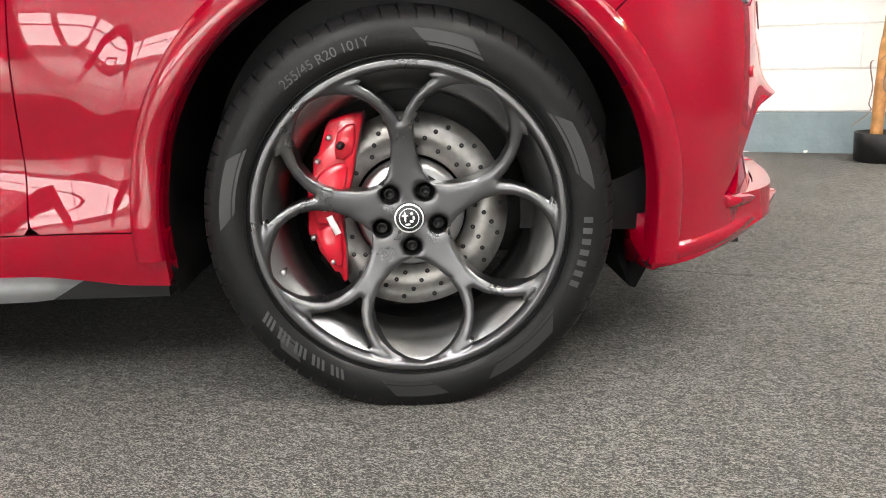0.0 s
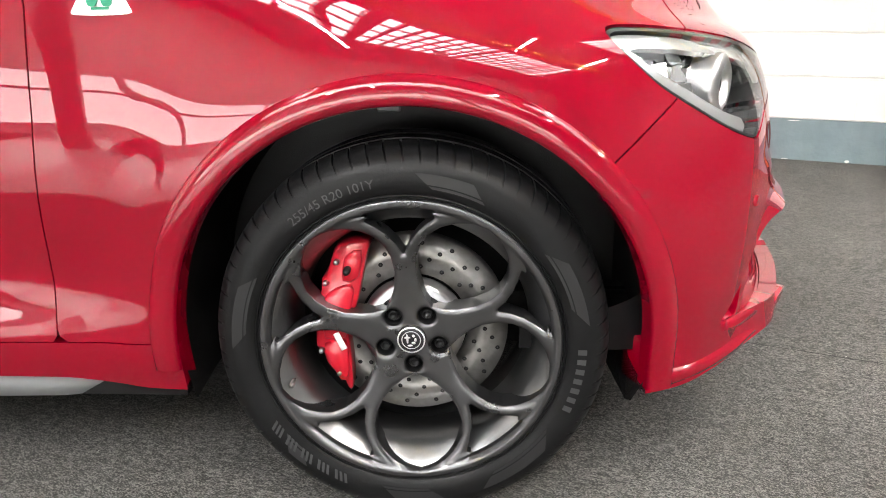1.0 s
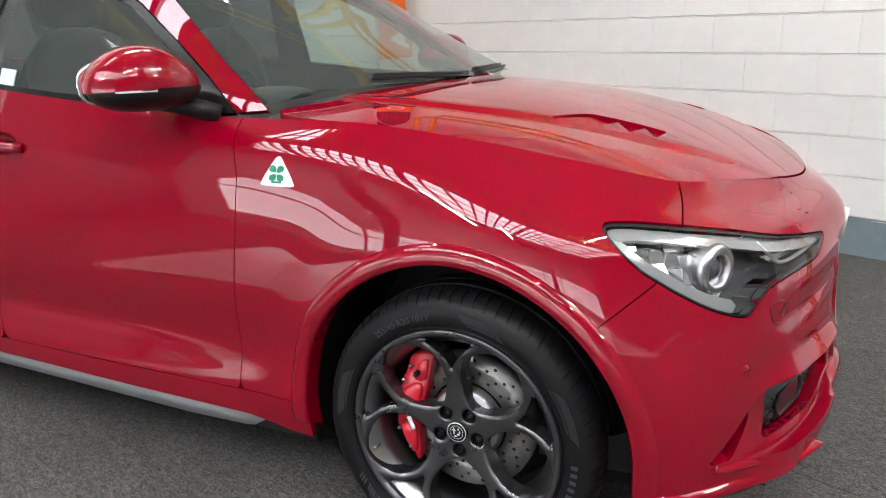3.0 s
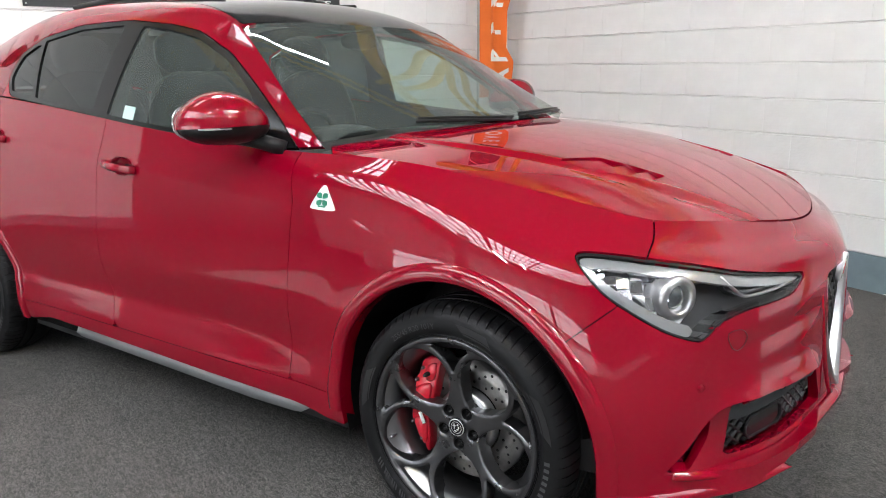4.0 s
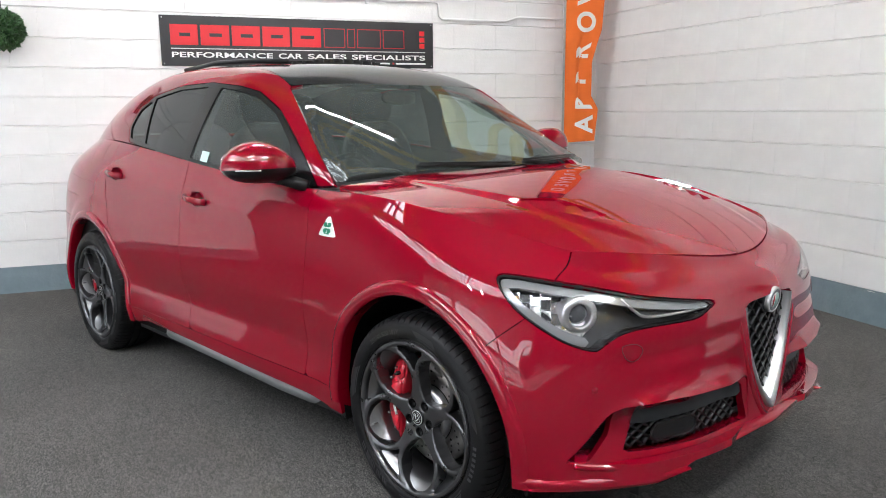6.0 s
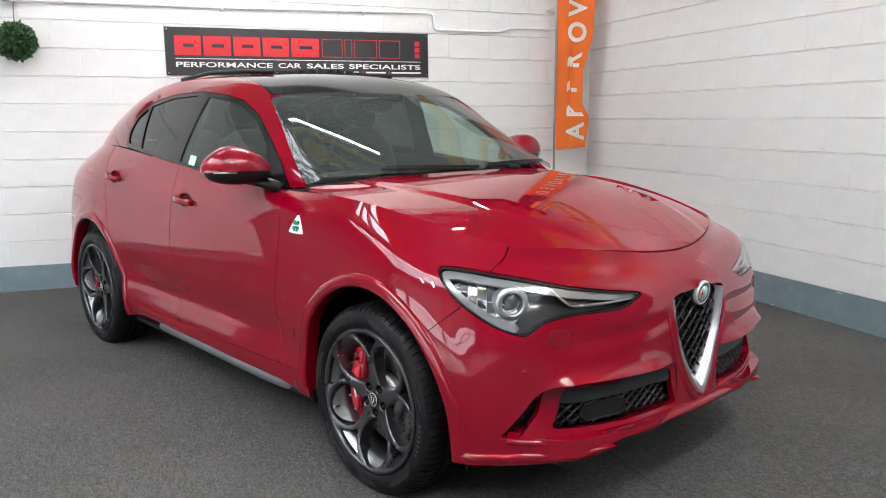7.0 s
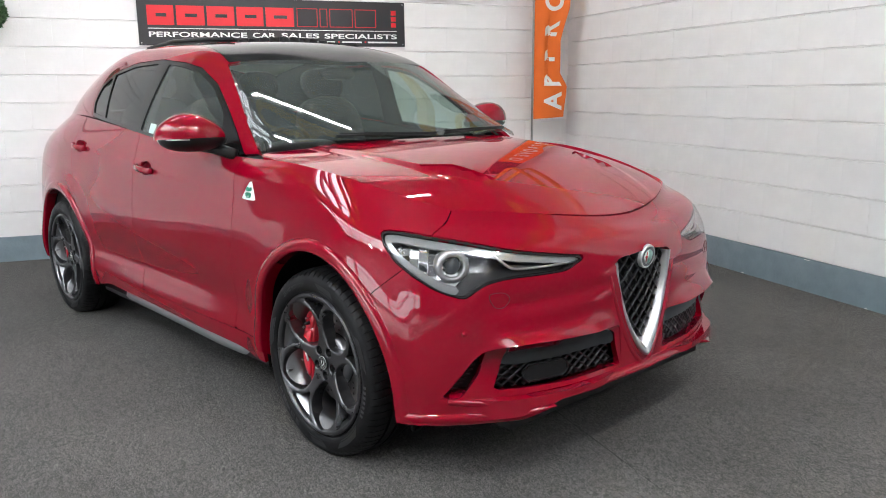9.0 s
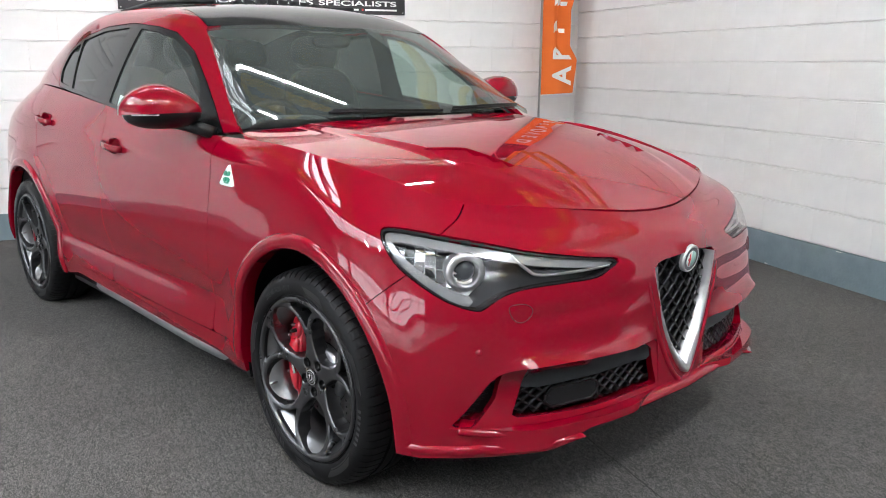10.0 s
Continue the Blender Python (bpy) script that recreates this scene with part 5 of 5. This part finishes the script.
em = Matrix.Translation((.800, 0, .766)) @ pose(0, 0, 0, 0, 0, 90) @ pose(0, 0, 0, 8, 0, 0) @ Matrix.Scale(1.18, 4)
pod = add("emblem_pod", placed(lathe([(.030, -.010), (.0385, -.010), (.0405, .0), (.046, .05)], 48), em), TRIM, grille, "dark grey emblem pod")
emblem = add("emblem", placed(lathe([(.0005, -.0205), (.0335, -.0205), (.0345, -.022), (.0375, -.0215), (.0390, -.018), (.0390, -.008)], 48), em), mat("emblem_silver", (.82, .82, .82), .3, .7), grille, "round silver emblem with plain shapes")
add("emblem_ring", placed(lathe([(.0235, -.0212), (.0325, -.0212)], 48), em), mat("emblem_dark", (.10, .10, .11), .3), emblem)
half_disc = [(.0225 * math.cos(t), .0225 * math.sin(t)) for t in np.linspace(math.pi / 2, 3 * math.pi / 2, 16)]
add("emblem_field", placed(extrude_outline(np.array(half_disc), .002, lambda u, v, w: (u - .0006, -.0222 + w, v)), em), mat("emblem_pale", (.62, .62, .60), .3), emblem)
add("emblem_field", placed(extrude_outline(np.array([(-a, b) for a, b in half_disc[::-1]]), .002, lambda u, v, w: (u + .0006, -.0222 + w, v)), em), mat("emblem_green", (.30, .48, .44), .3), emblem)
for sz in ((.004, .018), (.013, .004)):
    add("emblem_bar", placed(blob((-.0105, -.0228, 0), (sz[0] * .55, .0012, sz[1]), 3, 14, 8), em), mat("emblem_red", (.5, .02, .03), .3), emblem)
# red ridge around the shield
rp = smooth_outline([(-.207, .73), (-.188, .65), (-.150, .55), (-.108, .465), (-.056, .388), (0, .350), (.056, .388), (.108, .465), (.150, .55), (.188, .65), (.207, .73)], 4, False)
ridge = [(front_x(a, b) - .004 - .010 * abs(2 * i / (len(rp) - 1) - 1) ** 4, a, b) for i, (a, b) in enumerate(rp)]
add("shield_ridge", sweep(ridge, [(.012 * math.cos(t), .012 * math.sin(t)) for t in np.linspace(0, 2 * math.pi, 13)[:-1]], up=(1, 0, 0)), RED, car)

# lower intakes
for side in (1, -1):
    low = new("lower_intake"); low.parent = car
    upper = [(-.625, .520), (-.40, .515), (-.185, .509), (-.168, .497), (-.164, .458), (-.40, .452), (-.60, .452), (-.655, .462)]
    pl = cut(moved(*S_LOW, -.004), [right_front, poly(upper, (1, 2))])
    bar = with_returns(*pl, .03)
    mesh = lattice(LOWER, .034, .0040, -.045, .75)
    V, F = cut(moved(*S_BODY, -.095), [right_front, poly(LOWER, (1, 2), grow=.02)])
    octo = [(-.565, .420), (-.545, .440), (-.40, .440), (-.375, .425), (-.375, .395), (-.40, .380), (-.545, .380), (-.565, .398)]
    oc = with_returns(*cut(moved(*S_BODY, -.034), [right_front, poly(octo, (1, 2))]), .03)
    octo_rim = tube([(front_x(a, b) - .033, a, b) for a, b in octo + octo[:1]], .004, 6, (1, 0, 0))
    for nm, vf, mt, lb in (("intake_bar", bar, TRIM, "dark grey plastic bar"), ("intake_mesh", mesh, BLACK, "black diamond mesh"), ("intake_backing", (V, F), BLACK, ""), ("radar_cover", oc, GLOSSB, "gloss black sensor cover"), ("radar_frame", octo_rim, BLACK, "")):
        if nm.startswith("radar") and side == -1:
            continue
        add(nm, vf if side == 1 else flip(*vf), mt, low, lb)
    duct = new("side_duct"); duct.parent = car
    vf = cut(moved(*S_BODY, -.075), [right_front, poly(DUCT, (1, 2), grow=.05)])
    add("duct_backing", vf if side == 1 else flip(*vf), BLACK, duct)
    for k in range(9):
        z = .375 + k * .016
        y = float(np.interp(z, (.362, .425, .515), (-.812, -.768, -.728)))
        wd = .032
        vf = tube([(front_x(y - wd, z) - .045, y - wd, z), (front_x(y, z) - .045, y, z + .006), (front_x(y + wd, z) - .045, y + wd, z + .012)], .0025, 6)
        add("duct_slat", vf if side == 1 else flip(*vf), BLACK, duct)

# splitter
def blade(points, shape, name, label=""):
    P = smooth_outline(points, 5, False)
    V, F = sweep([tuple(p) for p in P], shape)
    if name == "splitter_blade":
        m, n = len(shape), len(P)
        for i in range(n):
            k = min(1.0, (n - 1 - i) / (n - 1) * 4 + .10)
            V[i * m:(i + 1) * m, 2] = P[i][2] + .008 + (V[i * m:(i + 1) * m, 2] - P[i][2] - .008) * k
    vf = (V, F)
    add(name, vf, RED, car, label)
    return vf
low_shape = [(-.09, -.040), (-.01, -.044), (.016, -.028), (.030, -.002), (.026, .008), (.0, .026), (-.05, .055), (-.09, .062)]
vf = blade([(.445, -.895, .284), (.52, -.855, .287), (.60, -.785, .291), (.685, -.680, .296), (.750, -.580, .301), (.795, -.500, .306)], low_shape, "splitter_blade")
add("splitter_blade", flip(*vf), RED, car)
lip_shape = [(-.06, -.020), (.008, -.020), (.022, -.013), (.026, -.004), (.020, .006), (.004, .013), (-.06, .026)]
pts = [(.585, -.805, .352), (.625, -.765, .347), (.70, -.655, .338), (.775, -.47, .332), (.808, -.23, .338), (.822, -.10, .344), (.830, 0, .346)]
vf = blade(pts + [(x, -y, z) for x, y, z in pts[-2::-1]], lip_shape, "splitter_lip")

# bumper furniture
for y, z in ((-.785, .588), (.785, .588), (-.45, .60), (.45, .60)):
    if abs(y) > .6:
        p = Vector((front_x(y, z) + .0022, y, z))
        n = Vector((.75, y * .8, 0)).normalized()
        m = Matrix.Translation(p) @ n.to_track_quat("-Y", "Z").to_matrix().to_4x4()
        add("parking_sensor", placed(lathe([(.0005, -.0022), (.0075, -.0020), (.0085, .0005), (.0095, .0006), (.0098, -.0012), (.0106, -.001), (.0108, .003)], 24), m), RED, bumper)
for s in (1, -1):
    ring = smooth_outline([(-.70, .712), (-.655, .715), (-.635, .695), (-.65, .672), (-.675, .665), (-.695, .68)], 4)
    pth = [(front_x(a, b) + .0006, a, b) for a, b in ring]
    vf = tube(pth + pth[:1], .0013, 5, (1, 0, 0))
    add("washer_cap_seam", vf if s == 1 else flip(*vf), mat("seam_dark", (.08, .001, .003), .5), bumper)

# badge on the fender
bp = smooth_outline([(-.491, 1.016), (-.482, 1.011), (-.462, .983), (-.444, .954), (-.449, .943), (-.533, .943), (-.539, .953), (-.520, .983), (-.500, 1.011)], 3)
def on_fender(o):
    return lambda u, v, w: (u, side_y(u, v) - o + w, v)
GREENB = mat("badge_green", (.01, .20, .11), .3)
for s in (1, -1):
    vf = extrude_outline(bp, .004, on_fender(.0035), .0)
    b = add("fender_badge", vf if s == 1 else flip(*vf), WHITEP, fender[0 if s == 1 else 1], "white triangular badge with four green leaves", False)
    for dx, dz in ((-.013, .012), (.013, .012), (-.013, -.012), (.013, -.012)):
        o = smooth_outline([(-.492 + dx * .25, .975 + dz * .25), (-.492 + dx * 1.5, .975 + dz * .5), (-.492 + dx * 1.45, .975 + dz * 1.45), (-.492 + dx * .5, .975 + dz * 1.5)], 3)
        vf = extrude_outline(o if dx * dz < 0 else o[::-1], .004, on_fender(.0075))
        add("leaf", vf if s == 1 else flip(*vf), GREENB, b, "", False)
    vf = extrude_outline([(-.506, .951), (-.478, .951), (-.478, .955), (-.506, .955)], .004, on_fender(.0070))
    add("stem", vf if s == 1 else flip(*vf), GREENB, b, "", False)

# door handles in their cups
for k, (hx, hz) in enumerate(HANDLES):
    y0 = side_y(hx, hz)
    for s in (0, 1):
        door = (front_door, rear_door)[k][s]
        V, F = blob((hx, y0 + .0, hz), (.064, .030, .038), 2.2, 32, 16)
        keep = clip(V, F, lambda P: (y0 + .0005) - P[:, 1])
        cup = (keep[0], [tuple(reversed(f)) for f in keep[1]])
        add("handle_cup", cup if s == 0 else flip(*cup), RED, door)
        bar = sweep([(hx - .100, y0 - .004, hz + .006), (hx - .085, y0 - .020, hz + .005), (hx - .03, y0 - .032, hz + .001), (hx + .03, y0 - .031, hz - .004), (hx + .075, y0 - .020, hz - .007), (hx + .092, y0 - .004, hz - .008)],
                    [(.010 * math.cos(t), .016 * math.sin(t)) for t in np.linspace(0, 2 * math.pi, 15)[:-1]])
        add("door_handle", bar if s == 0 else flip(*bar), RED, door, "body-coloured pull handle")

# sill blade, flap and fins
V, F = sweep([(-2.20, -.868, .262), (-2.0, -.880, .258), (-1.4, -.888, .254), (-.90, -.888, .246), (-.70, -.884, .248), (-.58, -.870, .256)], [(-.03, -.026), (.0, -.030), (.016, .040), (-.03, .045)])
add("sill_blade", (V, F), GREYSAT, car, "grey plastic sill blade"); add("sill_blade", flip(V, F), GREYSAT, car)
for s in (1, -1):
    bm = bmesh.new()
    vs = [bm.verts.new(p) for p in ((.405, s * -.66, .20), (.425, s * -.83, .19), (.470, s * -.86, .30), (.470, s * -.60, .34), (.395, s * -.60, .34))]
    f = bm.faces.new(vs)
    r = bmesh.ops.extrude_face_region(bm, geom=[f])
    bmesh.ops.translate(bm, vec=(-.012, 0, .004), verts=[v for v in r["geom"] if isinstance(v, bmesh.types.BMVert)])
    part("air_deflector", bm, LINER, car)

# bonnet vents
V, F = cut(moved(*S_HOOD, -.030), [poly(SCOOP, (0, 1), grow=.012)])
add("vent_floor", (V, F), BLACK, bonnet); add("vent_floor", flip(V, F), BLACK, bonnet)
VLINES = (((.078, -.510), (.168, -.368)), ((.185, -.510), (.235, -.360)), ((.275, -.470), (.305, -.345)), ((.360, -.432), (.372, -.328)))
for (a, b), (c, d) in zip(VLINES[:-1], VLINES[1:]):
    g = .006
    pl = [(a[0] + g, a[1]), (c[0] - g, c[1]), (d[0] - g, d[1]), (b[0] + g, b[1])]
    V, F = cut(S_HOOD, [poly(pl, (0, 1)), poly(SCOOP, (0, 1), grow=-.002)])
    k = np.interp(V[:, 1], (-.5, -.35), (0, 1))
    x0, x1 = a[0] + (b[0] - a[0]) * k, c[0] + (d[0] - c[0]) * k
    V = V.copy()
    V[:, 2] -= .003 + .022 * np.clip((V[:, 0] - x0) / (x1 - x0), 0, 1)
    vf = with_returns(V, F, .012)
    add("vent_slat", vf, RED, bonnet); add("vent_slat", flip(*vf), RED, bonnet)

# door mirrors
def mirror_shape(p):
    t = (p.y + 1) / 2                       # 0 at the tip, 1 by the door
    zz = p.z * (.55 + .45 * math.sin(math.pi * min(1, .15 + t * .85))) if p.z > 0 else p.z
    return (p.x * (.75 + .25 * math.sin(math.pi * t)), p.y, zz)
mc, mr = Vector((-.840, -.992, 1.188)), (.118, .152, .106)
mm = pose(0, 0, 0, 0, -4, -14)
shell = blob(mc, mr, 2.3, 48, 28, mirror_shape, mm)
mz = lambda V: 1.190 - .008 - V[:, 2] + (V[:, 0] + .86) * .06
cap = clip(*shell, mz)
lowv = blob(mc + Vector((.0, .008, 0)), (.112, .142, .062), 2.3, 48, 28, None, mm)
lowc = clip(*lowv, lambda V: -mz(V))
for s in (1, -1):
    mir = new("door_mirror"); mir.parent = car
    mir["label"] = "red and black door mirror"
    if s == -1:
        mir.location = (-.05, -.10, .02)
    vf = with_returns(*cap, .01)
    add("mirror_cap", vf if s == 1 else flip(*vf), RED, mir, "glossy red mirror cap")
    add("mirror_base", lowc if s == 1 else flip(*lowc), BLACK, mir, "black lower housing")
    arm = sweep([(-.86, -.94, 1.150), (-.82, -.90, 1.140), (-.78, -.865, 1.125), (-.73, -.835, 1.108)], [(.028 * math.cos(t), .026 * math.sin(t)) for t in np.linspace(0, 2 * math.pi, 13)[:-1]])
    add("mirror_arm", arm if s == 1 else flip(*arm), BLACK, mir)
    strip = tube([(-.80, -1.118, 1.184), (-.765, -1.085, 1.184), (-.742, -1.04, 1.184)], .0035, 6)
    add("indicator_strip", strip if s == 1 else flip(*strip), WHITEP, mir)
    gl = blob((-.930, -.995, 1.195), (.006, .105, .060), 2.6, 24, 12, None, mm)
    add("mirror_glass", gl if s == 1 else flip(*gl), CHROME, mir)

# opened sunroof panel and its deflector
V, F = [], []
nx, ny = 14, 16
for i in range(nx + 1):
    for j in range(ny + 1):
        x = -1.84 - .80 * i / nx
        y = -.43 + .86 * j / ny
        V.append((x, y, 1.688 - .045 * (y / .43) ** 2 - .035 * (i / nx) + .010 * math.sin(math.pi * i / nx)))
for i in range(nx):
    for j in range(ny):
        a = i * (ny + 1) + j
        F.append((a, a + 1, a + ny + 2, a + ny + 1))
sun = with_returns(np.array(V), F, .018)
add("sunroof_panel", sun, GLOSSB, car, "raised dark glass sunroof panel")
for s in (1, -1):
    add("sunroof_rail", tube([(-1.50, s * .405, 1.655), (-1.84, s * .41, 1.672), (-2.2, s * .41, 1.680), (-2.6, s * .40, 1.655)], .012, 8), BLACK, car)
tooth = []
for k in range(13):
    y = -.39 + k * .065
    z = 1.662 - .05 * (y / .43) ** 2
    tooth.append(sweep([(-1.545, y - .024, z), (-1.545, y + .024, z)], [(-.015, -.020), (.012, -.020), (.012, .022), (-.006, .024)]))
defl = add("wind_deflector", sweep([(-1.548, -.42, 1.624), (-1.540, -.2, 1.648), (-1.538, 0, 1.656), (-1.540, .2, 1.648), (-1.548, .42, 1.624)], [(-.016, -.014), (.012, -.014), (.010, .010), (-.012, .010)]), BLACK, car, "black notched wind deflector")
for vf in tooth:
    add("deflector_tooth", vf, BLACK, defl)
add("roof_lining", cut(moved(*S_TOP, -.035), [lambda V: V[:, 0] + 1.25, lambda V: -2.9 - V[:, 0], lambda V: np.abs(V[:, 1]) - .60, outside(in_opening)]), mat("grey_lining", (.38, .38, .37), .9), car)

# wipers and cowl
V, F = cut(moved(*S_HOOD, -.03), [poly([(-.36, 0), (-.40, -.35), (-.47, -.62), (-.56, -.79), (-.62, -.79), (-.62, .79), (-.56, .79), (-.47, .62), (-.40, .35)], (0, 1))])
add("cowl_panel", (V, F), BLACK, car)
def ws_point(y, t, off=.012):
    """A place on the windscreen: across y, up t from its foot."""
    x0 = -.362 - .17 * (y / .75) ** 2
    x = x0 - t * .85
    j = body_top.ray_cast(Vector((x, y, 3)), Vector((0, 0, -1)))[0]
    return (x, y, (j.z if j else 1.2) + off)
body_top = BVHTree.FromPolygons([tuple(v) for v in S_TOP[0]], S_TOP[1])
for (ya, yb, t0, t1) in ((-.02, -.50, .0, .015), (.58, .08, .0, .015)):
    arm = [ws_point(ya + (yb - ya) * k / 6, t0 + (t1 - t0) * (k / 6), .008) for k in range(7)]
    wiper = add("wiper", sweep(arm, [(-.0055, -.004), (.0055, -.004), (.004, .004), (-.004, .004)]), BLACK, car)
    bl = [ws_point(ya + .05 + (yb - ya) * k / 8 * 1.05, t0 + .022 + (t1 - t0) * (k / 8), .004) for k in range(9)]
    add("wiper_blade", sweep(bl, [(-.004, -.004), (.004, -.004), (.003, .007), (-.003, .007)]), BLACK, wiper)

# inside the cabin
LEATHER = noisy(mat("black_leather", (.006, .006, .006), .55, Specular_IOR_Level=.2), 40, .2, .2, 120)
V, F = blob((-.82, 0, .985), (.34, .76, .13), 3.2, 40, 20)
add("dashboard", (V, F), LEATHER, car, "black dashboard")
add("instrument_hood", blob((-.93, -.36, 1.10), (.10, .19, .05), 2.6, 28, 14), LEATHER, car)
sw = lathe([(.178 + .014 * math.cos(t), .014 * math.sin(t)) for t in np.linspace(0, 2 * math.pi, 13)], 48)
swm = Matrix.Translation((-1.14, -.36, 1.04)) @ pose(0, 0, 0, 0, 0, 90) @ pose(0, 0, 0, 24, 0, 0)
st = add("steering_wheel", placed(sw, swm), LEATHER, car, "black steering wheel")
add("wheel_boss", placed(blob((0, .0, -.01), (.16, .02, .05), 2.4, 24, 12), swm), LEATHER, st)
def seat(x, y, w):
    s = new("seat"); s.parent = car
    s["label"] = "black leather seat"
    add("seat_base", blob((x + .20, y, .72), (.28, w, .12), 3, 28, 14), LEATHER, s)
    add("backrest", blob((x - .10, y, 1.03), (.10, w * .96, .33), 3, 28, 16, None, pose(0, 0, 0, 0, -14, 0)), LEATHER, s)
    add("headrest", blob((x - .20, y, 1.43), (.055, min(w, .15), .095), 2.8, 24, 14, None, pose(0, 0, 0, 0, -10, 0)), LEATHER, s)
seat(-1.62, -.37, .25); seat(-1.62, .37, .25)
seat(-2.42, -.38, .27); seat(-2.42, .38, .27)
add("interior_mirror", blob((-1.13, .0, 1.475), (.018, .11, .035), 2.6, 24, 12), BLACK, car)
add("sensor_pod", blob((-1.20, .0, 1.545), (.09, .07, .03), 2.6, 24, 12), BLACK, car)
def glass_y(x, z):
    p = body_top.ray_cast(Vector((x, -3, z)), Vector((0, 1, 0)))[0]
    return (p.y if p else -.85) - .002
tag = [(-1.555, 1.182), (-1.492, 1.176), (-1.490, 1.222), (-1.553, 1.228)]
add("window_tag", extrude_outline(np.array(tag), .003, lambda u, v, w: (u, glass_y(u, v) + w - .001, v)), mat("pale_green_paper", (.55, .75, .68), .6), car, "pale green paper tag", False)
add("cabin_floor", join(*[sweep([(-3.2, 0, .5), (-.7, 0, .5)], [(-.70, -.1), (.70, -.1), (.70, .08), (-.70, .08)])]), LEATHER, car)
for s in (1, -1):
    vf = cut(moved(*S_BODY, -.06), [right_side, lambda V: V[:, 0] + .75, lambda V: -3.3 - V[:, 0]])
    add("door_card", (vf[0], vf[1]) if s == 1 else flip(*vf), LEATHER, car)
    pil = cut(moved(*S_TOP, -.03), [right, poly([(-1.60, 1.16), (-1.60, 1.56), (-1.72, 1.56), (-1.80, 1.16)])])
    add("pillar_trim", pil if s == 1 else flip(*pil), LEATHER, car)

# ---- wall blocks, last ----
def block_mesh(name, length, height, proud=.006, inset=.0045):
    x, z = length / 2, height / 2
    V = [(-x, 0, -z), (x, 0, -z), (x, 0, z), (-x, 0, z), (-x + .0006, -proud, -z + inset), (x - .0006, -proud, -z + inset), (x - .0006, -proud, z - inset), (-x + .0006, -proud, z - inset)]
    F = [(4, 5, 6, 7), (0, 1, 5, 4), (1, 2, 6, 5), (2, 3, 7, 6), (3, 0, 4, 7)]
    me = mesh_of(name, V, F, WHITE, False)
    return me
rb = random.Random(11)
def lay(parent, course, z0, rows, count, m, start_odd, start_even, length=.45):
    meshes = [block_mesh("block", length - .0004, course - .0055, pr) for pr in (.0116, .0120, .0112, .0118)]
    for k in range(rows):
        for i in range(count):
            u = (start_even if k % 2 else start_odd) + i * length
            ob = new("block", rb.choice(meshes))
            ob.parent = parent
            ob.matrix_basis = m @ Matrix.Translation((u + length / 2, 0, z0 + course * (k + .5))) @ pose(0, 0, 0, rb.uniform(-.12, .12), rb.uniform(-.15, .15), rb.uniform(-.08, .08))
lay(wall_side, .2325, .238, 11, 15, Matrix.Translation((0, .009, 0)), .37 - .45, .15 - .45)
# on the back wall the run goes along y
lay(wall_back, .2227, .198, 11, 15, Matrix.Translation((-.009, 0, 0)) @ pose(0, 0, 0, 0, 0, 90), -6.295, -6.51, .43)
